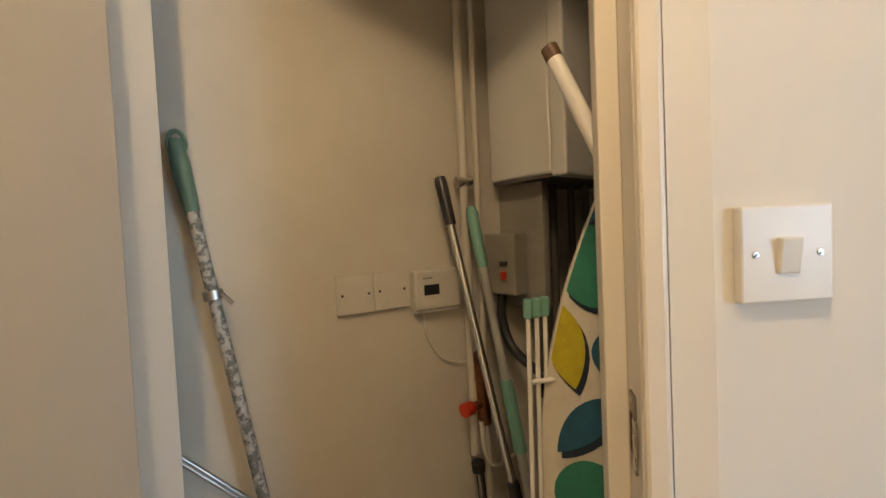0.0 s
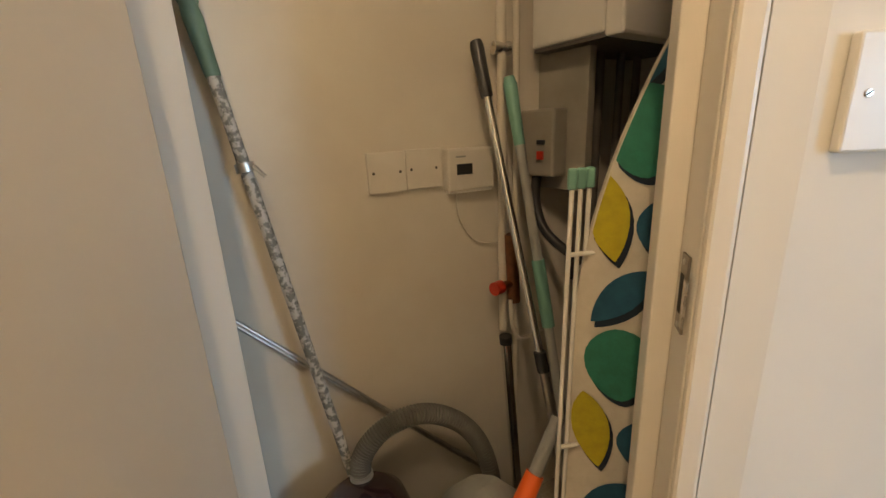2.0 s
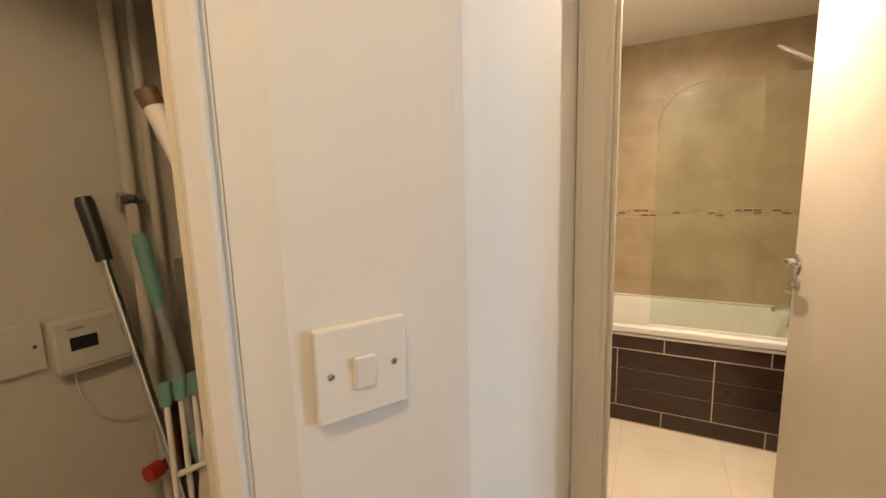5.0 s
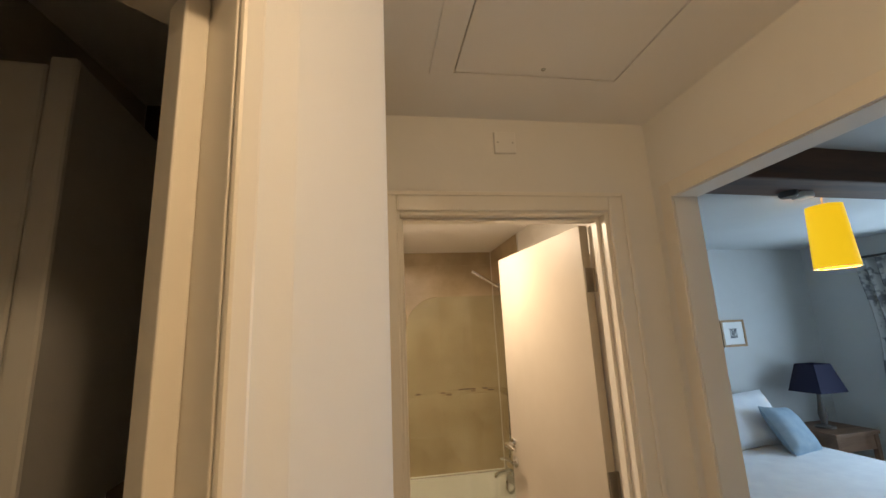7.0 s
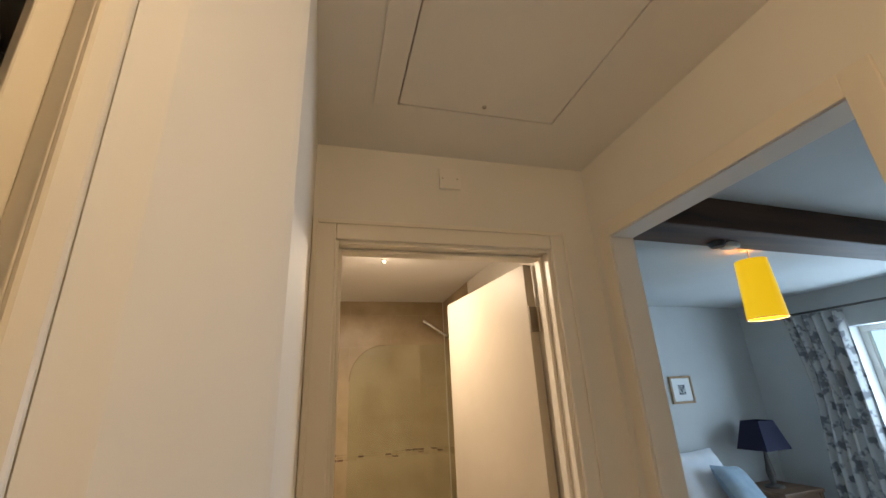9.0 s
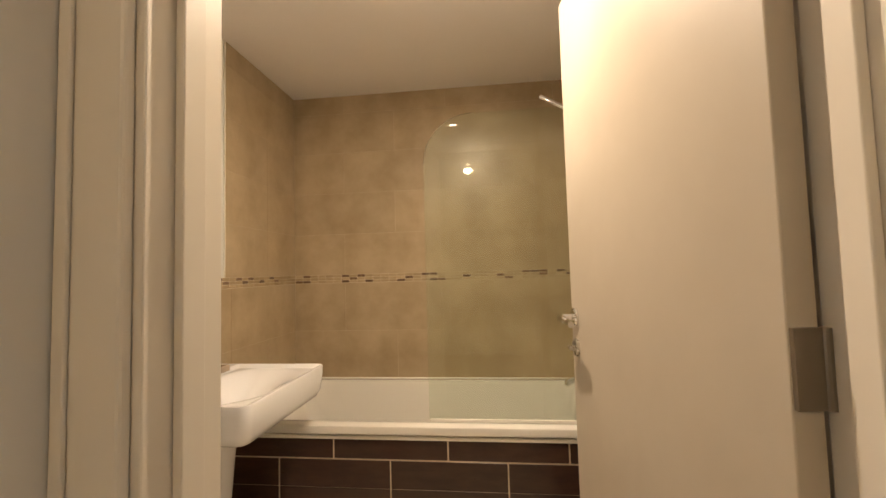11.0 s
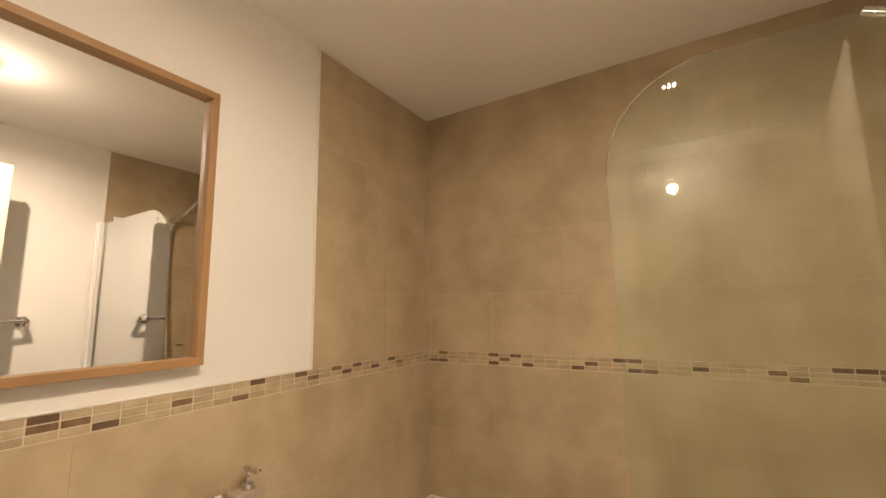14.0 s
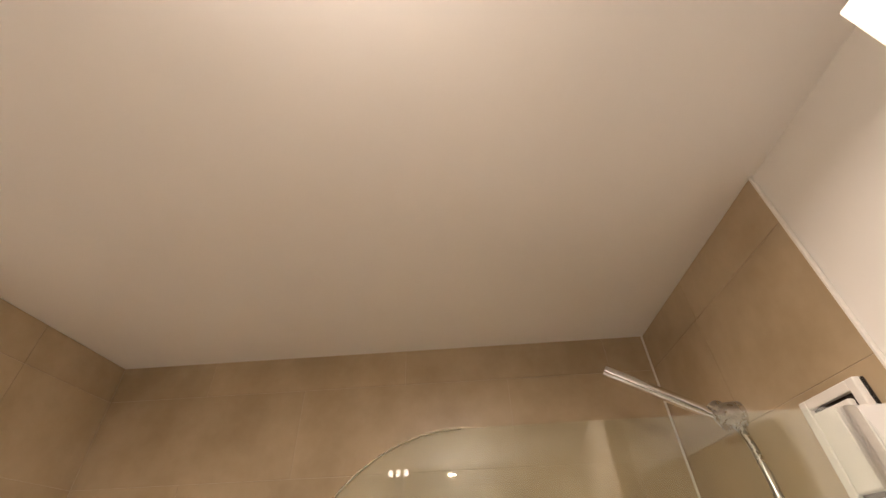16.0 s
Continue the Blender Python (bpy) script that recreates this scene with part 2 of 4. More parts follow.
def add_tube(bm, pts, radii, n=14, caps=True, ring=0.0):
    """A round bar along points, with one radius or one for each point."""
    pts = [Vector(p) for p in pts]
    if not isinstance(radii, (list, tuple)):
        radii = [radii] * len(pts)
    loops = []
    side = None
    for i, p in enumerate(pts):
        d = (pts[min(i + 1, len(pts) - 1)] - pts[max(i - 1, 0)]).normalized()
        if side is None:
            side = d.orthogonal().normalized()
        side = (side - d * side.dot(d)).normalized()
        up = d.cross(side)
        r = radii[i]
        loops.append([bm.verts.new(p + (side * math.cos(a) + up * math.sin(a)) * r)
                      for a in (2 * math.pi * k / n for k in range(n))])
    for a, b in zip(loops, loops[1:]):
        for k in range(n):
            bm.faces.new((a[k], a[(k + 1) % n], b[(k + 1) % n], b[k]))
    if caps:
        bm.faces.new(loops[0][::-1])
        bm.faces.new(loops[-1])
    return bm


def tube(pts, radii, n=14, caps=True):
    return add_tube(bmesh.new(), pts, radii, n, caps)


def arc(pts, steps=10):
    """A smooth line through the points."""
    pts = [Vector(p) for p in pts]
    out = []
    for i in range(len(pts) - 1):
        p0, p1, p2, p3 = pts[max(i - 1, 0)], pts[i], pts[i + 1], pts[min(i + 2, len(pts) - 1)]
        for k in range(steps):
            t = k / steps
            out.append(0.5 * ((2 * p1) + (p2 - p0) * t + (2 * p0 - 5 * p1 + 4 * p2 - p3) * t * t
                              + (3 * p1 - p0 - 3 * p2 + p3) * t ** 3))
    return out + [pts[-1]]


def lathe(profile, n=32, m=None):
    """A turned shape from (radius, height) pairs."""
    bm = bmesh.new()
    rings = []
    for r, z in profile:
        if r < 1e-5:
            rings.append([bm.verts.new((0, 0, z))])
        else:
            rings.append([bm.verts.new((r * math.cos(2 * math.pi * k / n), r * math.sin(2 * math.pi * k / n), z)) for k in range(n)])
    for a, b in zip(rings, rings[1:]):
        for k in range(n):
            j = (k + 1) % n
            if len(a) == 1 and len(b) > 1:
                bm.faces.new((a[0], b[k], b[j]))
            elif len(b) == 1 and len(a) > 1:
                bm.faces.new((a[k], a[j], b[0]))
            elif len(a) > 1:
                bm.faces.new((a[k], a[j], b[j], b[k]))
    if m:
        bmesh.ops.transform(bm, matrix=m, verts=bm.verts)
    return bm


def pieces(name, spots, lo, hi, bevel, mats, parent, spin=None):
    """Separate small pieces on one shared mesh each kind: spots are (place, material index)."""
    meshes = {}
    for place, k in spots:
        if k not in meshes:
            b = box(lo, hi, bevel, seg=1)
            me = bpy.data.meshes.new(name)
            b.to_mesh(me)
            b.free()
            me.materials.append(mats[k])
            meshes[k] = me
        o = new(name, meshes[k])
        o.matrix_world = Matrix.Translation(place) @ (spin or Matrix())
        o.parent = parent


# ---------------------------------------------------------------- structure
# plan: bathroom x 0..1.62, y -1.78..0; landing south of it; cupboard behind a slanted wall; bedroom to the east
CEIL_B, CEIL_L, CEIL_R = 2.181, 2.292, 2.185
CUP = pose(-0.029, -0.040, 0, 0, 0, 4.34)       # the cupboard and its things, turned into place as one
DIAG_C = pose(0.45, -2.784, 0, 0, 0, 39.3)    # along the slanted wall, within the cupboard's own frame
DIAG = CUP @ DIAG_C                           # the same in the world; local y runs into the cupboard


def dg(u, v):
    p = DIAG @ Vector((u, v, 0))
    return (p.x, p.y)


def dg_c(u, v):
    p = DIAG_C @ Vector((u, v, 0))
    return (p.x, p.y)


ground = structure(part("ground", box((-60, -60, -3.2), (60, 60, -3.0)), CARPET), "plain ground far below the upper floor", "ground")
floor_bath = structure(part("floor_bathroom", box((-0.12, -1.90, -0.15), (1.75, 0.12, -0.0015)), GROUT), "cream tiled bathroom floor", "floor")
floor_land = structure(part("floor_landing", prism([(-1.4, -4.7), (5.4, -4.7), (5.4, 0.2), (1.76, 0.2), (1.76, -1.90), (-0.45, -1.90), (-1.4, -3.0)], -0.15, 0.0), CARPET), "beige carpeted floor of landing and bedroom", "floor")

structure(placed(part("floor_bedroom", prism([(1.72, 0.15), (5.40, 0.15), (5.40, -4.0), (1.60, -4.0)], -0.04, 0.0), CARPET)), "beige carpeted bedroom floor, a low step up", "floor")

wall_far = structure(part("wall_bath_north", box((-0.12, 0.0012, 0), (1.73, 0.13, 2.4)), GROUT), "bathroom wall clad in beige stone tiles", "wall")
wall_left = structure(part("wall_bath_west", box((-0.12, -1.90, 0), (-0.006, 0.0012, 2.4)), WALL), "white painted bathroom wall, tiled below", "wall")
wall_right = structure(part("wall_bath_east", box((1.628, -1.78, 0), (1.78, 0.0012, 2.4)), WALL), "white painted bathroom wall with tiles over the bath", "wall")
bm = box((0.60, -1.90, 0), (0.748, -1.78, 2.4))
add_box(bm, (1.52, -1.90, 0), (1.78, -1.78, 2.4))
add_box(bm, (0.748, -1.90, 1.96), (1.52, -1.78, 2.4))
structure(part("wall_bath_south", bm, WALL), "white painted wall with the bathroom doorway", "wall")
# plaster coloured dark brown to stand for the unlit depth here
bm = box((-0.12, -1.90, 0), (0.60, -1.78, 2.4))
structure(part("wall_cupboard_north", bm, material("shade_dark_plaster", (0.20, 0.165, 0.12), 0.95, color2=(0.12, 0.10, 0.07), scale=5, bump=0.3, bump_scale=30)), "plaster wall at the back of the cupboard, coloured dark in place of shade", "wall")

pier = [dg(-0.068, -0.009), dg(-0.031, -0.009), dg(0.134, 0.038), dg(0.145, 0.0425), (0.706, -2.640), (0.703, -2.60), (0.690, -1.90), (0.60, -1.90), (0.60, -2.56), dg(-0.068, 0.10)]
structure(part("wall_cupboard_front", prism(pier, 0, 2.4), WALL), "white painted slanted wall pier with the light switch", "wall")
structure(part("wall_cupboard_lintel", prism([dg(-0.716, -0.009), dg(-0.068, -0.009), dg(-0.068, 0.1), dg(-0.716, 0.1)], 1.918, 2.4), WALL), "white painted wall above the cupboard door", "wall")
structure(part("wall_cupboard_side", prism([dg(-2.20, 0), dg(-0.716, 0), dg(-0.716, 0.068), dg(-2.20, 0.068)], 0, 2.4), WALL), "white painted wall beside the cupboard door", "wall")
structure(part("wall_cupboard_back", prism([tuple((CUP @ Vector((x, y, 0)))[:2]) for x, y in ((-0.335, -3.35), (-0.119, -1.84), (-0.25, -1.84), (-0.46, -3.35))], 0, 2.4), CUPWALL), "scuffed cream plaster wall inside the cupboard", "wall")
structure(part("wall_landing_west", box((-1.10, -4.7, 0), (-0.98, -4.1, 2.4)), WALL), "white painted landing wall", "wall")
structure(part("wall_landing_south", box((-1.10, -4.82, 0), (1.79, -4.7, 2.4)), WALL), "white painted landing wall", "wall")
bm = box((1.70, -4.7, 0), (1.79, -2.727, 2.4))
add_box(bm, (1.70, -2.727, 1.972), (1.79, -2.0, 2.4))
add_box(bm, (1.70, -2.0, 0), (1.79, -1.90, 2.4))
structure(part("wall_landing_east", bm, WALL), "white painted landing wall with the bedroom opening", "wall")
structure(placed(part("wall_bedroom_north", box((1.78, 0.03, 0), (5.30, 0.15, 2.4)), BEDWALL)), "pale grey bedroom wall", "wall")
structure(placed(part("wall_bedroom_west", box((1.782, -1.90, 0), (1.80, 0.03, 2.4)), BEDWALL)), "pale grey bedroom wall", "wall")
bm = box((5.15, -0.90, 0), (5.40, 0.03, 2.4))
add_box(bm, (5.15, -4.0, 0), (5.40, -2.2, 2.4))
add_box(bm, (5.15, -2.2, 0), (5.40, -0.90, 0.62))
add_box(bm, (5.15, -2.2, 1.83), (5.40, -0.90, 2.4))
structure(placed(part("wall_bedroom_east", bm, BEDWALL)), "pale grey bedroom wall with a deep window", "wall")
structure(placed(part("wall_bedroom_south", box((1.58, -4.12, 0), (5.40, -4.0, 2.4)), BEDWALL)), "pale grey bedroom wall", "wall")

structure(part("ceiling_bathroom", box((-0.12, -1.78, CEIL_B), (1.78, 0.12, 2.35)), CEIL), "white painted bathroom ceiling", "ceiling")
structure(placed(part("ceiling_bedroom", prism([(1.72, 0.15), (5.40, 0.15), (5.40, -4.0), (1.60, -4.0)], CEIL_R, 2.345), BEDWALL)), "pale bedroom ceiling", "ceiling")
HX0, HX1, HY0, HY1 = 0.925, 1.427, -2.657, -2.156
bm = box((-1.2, -4.8, CEIL_L), (HX0 - 0.004, -1.78, 2.36))
add_box(bm, (HX1 + 0.004, -4.8, CEIL_L), (1.74, -1.88, 2.36))
add_box(bm, (HX0 - 0.004, -4.8, CEIL_L), (HX1 + 0.004, HY0 - 0.004, 2.36))
add_box(bm, (HX0 - 0.004, HY1 + 0.004, CEIL_L), (HX1 + 0.004, -1.88, 2.36))
structure(part("ceiling_landing", bm, CEIL), "white painted landing ceiling with a loft hatch", "ceiling")
# unseen slab over every room, added to keep sky light out
structure(part("roof_light_stop", box((-1.3, -4.8, 2.40), (5.4, 0.15, 2.5)), SHADOWG), "dark cover added above the ceilings, out of view", "roof")

# door linings and casings
def casing_strip(name, lo, hi, parent, m=None):
    """An architrave: a broad flat with a rounded raised edge."""
    return part(name, box(lo, hi, 0.004, m), WOODPAINT, parent)


frame_c = structure(new("door_frame_cupboard"), "worn cream painted frame of the cupboard door", "door frame")
casing_strip("casing", (-0.0945, -0.020, 0), (-0.072, -0.0095, 1.934), frame_c, DIAG)
casing_strip("casing", (-0.760, -0.016, 0), (-0.705, -0.001, 1.934), frame_c, DIAG)
casing_strip("casing", (-0.705, -0.020, 1.912), (-0.0945, -0.0095, 1.9338), frame_c, DIAG)
part("jamb", box((-0.0950, -0.009, 0), (-0.0685, 0.115, 1.917), 0.002, DIAG), WOODPAINT, frame_c)
part("jamb", box((-0.7155, 0.0, 0), (-0.700, 0.070, 1.917), 0.002, DIAG), WOODPAINT, frame_c)
part("head_jamb", box((-0.700, -0.009, 1.890), (-0.0952, 0.115, 1.917), 0.002, DIAG), WOODPAINT, frame_c)
part("door_stop", box((-0.1180, 0.045, 0), (-0.0952, 0.085, 1.889), 0.002, DIAG), WOODPAINT, frame_c)
strike = part("strike_plate", box((-0.0975, 0.010, 0.925), (-0.0945, 0.032, 1.005), 0.0008, DIAG), BRASSY, frame_c, "worn steel strike plate")
# dark patch on the plate, painted for the shade inside the hole
part("latch_hole", box((-0.0985, 0.016, 0.945), (-0.0978, 0.026, 0.985), 0, DIAG), SHADOWG, strike)
part("lip", box((-0.1000, 0.000, 0.935), (-0.0976, 0.0095, 0.985), 0.0008, DIAG), STEEL, strike)
for z in (0.932, 0.998):
    part("screw", lathe([(0, 0.0012), (0.003, 0.0008), (0.0035, 0)], 12, DIAG @ pose(-0.0978, 0.021, z, 0, -90, 0)), STEEL, strike)

frame_b = structure(new("door_frame_bathroom"), "cream painted frame of the bathroom door", "door frame")
for x0, x1 in ((0.692, 0.762), (1.508, 1.572)):
    casing_strip("casing", (x0, -1.917, 0), (x1, -1.901, 2.012), frame_b)
casing_strip("casing", (0.762, -1.9165, 1.948), (1.508, -1.901, 2.0118), frame_b)
part("moulding", box((0.692, -1.923, 0), (0.707, -1.9175, 2.012), 0.002), WOODPAINT, frame_b)
part("moulding", box((1.557, -1.923, 0), (1.572, -1.9175, 2.012), 0.002), WOODPAINT, frame_b)
part("moulding", box((0.707, -1.923, 1.998), (1.557, -1.917, 2.012), 0.002), WOODPAINT, frame_b)
part("jamb", box((0.7485, -1.901, 0), (0.772, -1.775, 1.959), 0.002), WOODPAINT, frame_b)
part("jamb", box((1.496, -1.901, 0), (1.5195, -1.775, 1.959), 0.002), WOODPAINT, frame_b)
part("head_jamb", box((0.772, -1.901, 1.938), (1.496, -1.775, 1.9595), 0.002), WOODPAINT, frame_b)
part("door_stop", box((0.7725, -1.86, 0), (0.784, -1.822, 1.938), 0.002), WOODPAINT, frame_b)
part("door_stop", box((1.484, -1.86, 0), (1.4955, -1.822, 1.938), 0.002), WOODPAINT, frame_b)
part("door_stop", box((0.784, -1.86, 1.927), (1.484, -1.822, 1.9375), 0.002), WOODPAINT, frame_b)

trim = structure(new("trim_bedroom_opening"), "plain painted edging round the bedroom opening", "trim")
part("casing", box((1.690, -1.998, 0), (1.6995, -1.945, 2.028), 0.002), WOODPAINT, trim)
part("casing", box((1.690, -2.784, 0), (1.6995, -2.729, 2.028), 0.002), WOODPAINT, trim)
part("casing", box((1.690, -2.729, 1.974), (1.6995, -1.998, 2.028), 0.002), WOODPAINT, trim)

base = structure(new("baseboard"), "white painted skirting board", "baseboard")
part("skirting", box((0, -0.014, 0), (0.135, -0.001, 0.12), 0.003, DIAG @ pose(-0.024, -0.007, 0, 0, 0, 15.9)), WOODPAINT, base)
part("skirting", box((0, 0, 0), (0.66, 0.013, 0.12), 0.003, pose(0.7165, -2.60, 0, 0, 0, 91.06)), WOODPAINT, base)

# ---------------------------------------------------------------- landing things
def door_leaf(name, label, w, h, m, handle_u, handle_side):
    d = structure(new(name), label, "door")
    d.matrix_world = m
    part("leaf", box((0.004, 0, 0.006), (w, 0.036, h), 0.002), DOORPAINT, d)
    for z in (0.25, 1.02, 1.72) if handle_u else ():
        hg = part("hinge", box((-0.002, -0.001, z - 0.045), (0.004, 0.034, z + 0.045), 0.0005), BRASSY, d, "worn steel butt hinge")
        part("knuckle", tube([(0, -0.004, z - 0.045), (0, -0.004, z + 0.045)], 0.006, 12), BRASSY, hg)
    return d


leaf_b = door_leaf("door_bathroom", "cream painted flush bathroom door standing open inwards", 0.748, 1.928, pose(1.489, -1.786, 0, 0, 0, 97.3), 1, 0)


def lever_set(parent, face, out):
    """Lever handle on a round rose with a thumb-turn under it, on one face of a leaf."""
    s = out
    rose = part("handle_rose", lathe([(0, 0.010), (0.022, 0.010), (0.026, 0.006), (0.026, 0)], 28, pose(0.712, face, 1.0, 90 * s, 0, 0)), CHROME, parent, "chrome lever handle", True)
    part("lever", add_tube(tube([(0.712, face + 0.0 * s, 1.0), (0.712, face - 0.045 * s, 1.0)], 0.009, 16),
         arc([(0.714, face - 0.042 * s, 1.0), (0.690, face - 0.050 * s, 1.001), (0.655, face - 0.048 * s, 0.998), (0.615, face - 0.046 * s, 0.992)], 5),
         [0.011] * 6 + [0.010] * 5 + [0.008] * 5, 14), CHROME, rose, "", True)
    turn = part("thumb_turn_rose", lathe([(0, 0.008), (0.021, 0.008), (0.025, 0.004), (0.025, 0)], 28, pose(0.712, face, 0.915, 90 * s, 0, 0)), STEEL, parent, "steel thumb-turn lock", True)
    part("thumb_turn", box((0.700, face - 0.024 * s if s > 0 else face, 0.909), (0.724, face if s > 0 else face + 0.024, 0.921), 0.003), STEEL, turn)


lever_set(leaf_b, 0.0, 1)
lever_set(leaf_b, 0.036, -1)

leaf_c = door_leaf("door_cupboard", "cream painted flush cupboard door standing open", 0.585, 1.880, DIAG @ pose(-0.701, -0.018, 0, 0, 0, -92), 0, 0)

# light switch
sw = thing("light_switch", "white plastic rocker light switch with two screws on the wall", "light switch")
SWM = DIAG @ pose(0.027, 0.0072, 1.143, 90, 0, 15.9)
b = bmesh.new()
add_box(b, (-0.043, -0.043, 0), (0.043, 0.043, 0.0095), 0.0022, SWM)
part("plate", b, PLASTIC, sw)
part("rocker", box((-0.010, -0.016, 0.009), (0.010, 0.016, 0.0135), 0.0015, SWM @ pose(0, 0, 0.0006, 7, 0, 0)), PLASTIC, sw)
for x in (-0.030, 0.030):
    sc = part("screw", lathe([(0, 0.0012), (0.0028, 0.0010), (0.0034, 0)], 16, SWM @ pose(x, 0, 0.0095)), STEEL, sw, "small steel screw")
    part("slot", box((-0.0026, -0.0004, 0.0010), (0.0026, 0.0004, 0.0014), 0, SWM @ pose(x, 0, 0.0095, 0, 0, 35)), SHADOWG, sc)

hatch = thing("loft_hatch", "white painted square loft hatch with two small catches, closed", "loft hatch")
part("panel", box((HX0, HY0, CEIL_L + 0.001), (HX1, HY1, CEIL_L + 0.02), 0.001), CEIL, hatch)
# dark sheet behind the panel deepens the shade in its gaps
part("backing", box((HX0 - 0.003, HY0 - 0.003, CEIL_L + 0.03), (HX1 + 0.003, HY1 + 0.003, CEIL_L + 0.05)), SHADOWG, hatch)
for lo, hi in (((HX0 - 0.075, HY0 - 0.085), (HX0 - 0.006, HY1 + 0.010)), ((HX0 - 0.006, HY0 - 0.085), (HX1 + 0.01, HY0 - 0.010))):
    part("architrave", box((lo[0], lo[1], CEIL_L - 0.006), (hi[0], hi[1], CEIL_L - 0.0005), 0.002), CEIL, hatch)
for y in (HY0 + 0.055, HY1 - 0.035):
    part("catch", lathe([(0, -0.003), (0.006, -0.003), (0.007, 0)], 16, pose(1.181, y, CEIL_L + 0.001)), STEEL, hatch, "small round steel catch")

plate = thing("blank_wall_plate", "white square ceiling-cord plate above the bathroom door", "wall plate")
part("plate", box((1.107, -1.912, 2.158), (1.185, -1.9005, 2.238), 0.003), PLASTIC, plate)
for x in (1.119, 1.173):
    part("screw", lathe([(0, 0.001), (0.0035, 0)], 12, pose(x, -1.912, 2.198, 90, 0, 0)), STEEL, plate)

pend = thing("landing_spotlight", "small round recessed landing spotlight, lit", "spotlight")
part("bezel", lathe([(0.028, CEIL_L - 0.002), (0.034, CEIL_L - 0.007), (0.043, CEIL_L - 0.004), (0.045, CEIL_L)], 32, pose(0.92, -3.42, 0)), STEEL, pend, "", True)
part("bulb", lathe([(0, CEIL_L - 0.002), (0.026, CEIL_L - 0.002), (0.028, CEIL_L)], 24, pose(0.92, -3.42, 0)), SPOTGLOW, pend)

# ---------------------------------------------------------------- bathroom
spot = thing("ceiling_spotlight", "small chrome ceiling spotlight with a bare warm lamp, lit", "spotlight")
part("canopy", lathe([(0, CEIL_B - 0.012), (0.020, CEIL_B - 0.012), (0.026, CEIL_B - 0.008), (0.027, CEIL_B)], 32, pose(1.00, -1.22, 0)), PLASTIC, spot, "", True)
part("stalk", tube([(1.00, -1.22, CEIL_B - 0.012), (1.00, -1.22, CEIL_B - 0.055)], 0.006, 12), CHROME, spot, "", True)
part("lampholder", lathe([(0, CEIL_B - 0.05), (0.012, CEIL_B - 0.052), (0.016, CEIL_B - 0.075), (0, CEIL_B - 0.075)], 20, pose(1.00, -1.22, 0)), CHROME, spot, "", True)
part("bulb", lathe([(0, CEIL_B - 0.082), (0.005, CEIL_B - 0.081), (0.007, CEIL_B - 0.0755)], 20, pose(1.00, -1.22, 0)), SPOTGLOW, spot, "", True)

# bath
RIM = 0.552
def bath_tub():
    t = thing("bathtub", "white acrylic bathtub with a rounded rim", "bathtub")
    x0, x1, y0, y1 = 0.004, 1.618, -0.705, -0.004
    n, mrow = 60, 30
    bm = bmesh.new()
    grid = []
    for j in range(mrow + 1):
        row = []
        for i in range(n + 1):
            x, y = x0 + (x1 - x0) * i / n, y0 + (y1 - y0) * j / mrow
            ex = min((x - x0 - 0.055) / 0.20, (x1 - 0.07 - x) / 0.10, 1)
            ey = min((y - y0 - 0.065) / 0.085, (y1 - 0.055 - y) / 0.085, 1)
            e = 0 if min(ex, ey) <= 0 else min(1, 1 - math.hypot(1 - max(0, ex), 1 - max(0, ey)))
            e = max(0.0, e)
            d = 0.36 * (e * e * (3 - 2 * e)) ** 0.7
            edge = min(x - x0, x1 - x, y - y0, y1 - y)
            row.append(bm.verts.new((x, y, RIM - d - (0.006 if edge < 0.004 else 0))))
        grid.append(row)
    for j in range(mrow):
        for i in range(n):
            bm.faces.new((grid[j][i], grid[j][i + 1], grid[j + 1][i + 1], grid[j + 1][i]))
    part("tub", bm, ACRYLIC, t, "", True)
    part("rim_front", box((x0, -0.712, RIM - 0.035), (x1, -0.700, RIM - 0.001), 0.005), ACRYLIC, t)
    part("waste", lathe([(0, 0.004), (0.025, 0.004), (0.03, 0)], 24, pose(1.35, -0.35, RIM - 0.358)), CHROME, t, "chrome waste", True)
    part("overflow", lathe([(0, 0.010), (0.026, 0.010), (0.03, 0)], 24, pose(1.50, -0.35, RIM - 0.13, 0, -70, 0)), CHROME, t, "chrome overflow", True)
    return t


bath_tub()

panel = thing("tiled_bath_surround", "bath front clad in dark brown tiles with pale joints", "bath surround")
part("backing", box((0.002, -0.6972, 0), (1.62, -0.655, RIM - 0.0365)), GROUT, panel)
part("top_trim", box((0.002, -0.706, 0.497), (1.62, -0.6974, 0.512), 0.003), SEAL, panel, "thin white trim strip")
part("top_band", box((0.002, -0.6985, 0.513), (1.62, -0.6974, RIM - 0.036), 0.0005), BROWN, panel)


def tile_run(z0, z1, joints, parent):
    edges = [0.002] + joints + [1.619]
    for a, b in zip(edges, edges[1:]):
        part("tile", box((a + 0.0030, -0.6990, z0 + 0.0030), (b - 0.0030, -0.6968, z1 - 0.0030), 0.0015, seg=1), BROWN, parent)


tile_run(0.420, 0.500, [0.046, 0.496, 0.946, 1.394], panel)
for z0, z1 in ((0.093, 0.202), (0.202, 0.311), (0.311, 0.420)):
    for a, b in ((0.002, 0.272), (0.272, 0.722), (0.722, 1.170), (1.170, 1.619)):
        part("tile", box((a + 0.0025, -0.6990, z0 + (0.0030 if z0 < 0.1 else 0.0006)), (b - 0.0030, -0.6968, z1 - (0.0030 if z1 > 0.4 else 0.0006)), 0.001, seg=1), BROWN, panel)
tile_run(0.004, 0.093, [0.046, 0.496, 0.946, 1.394], panel)

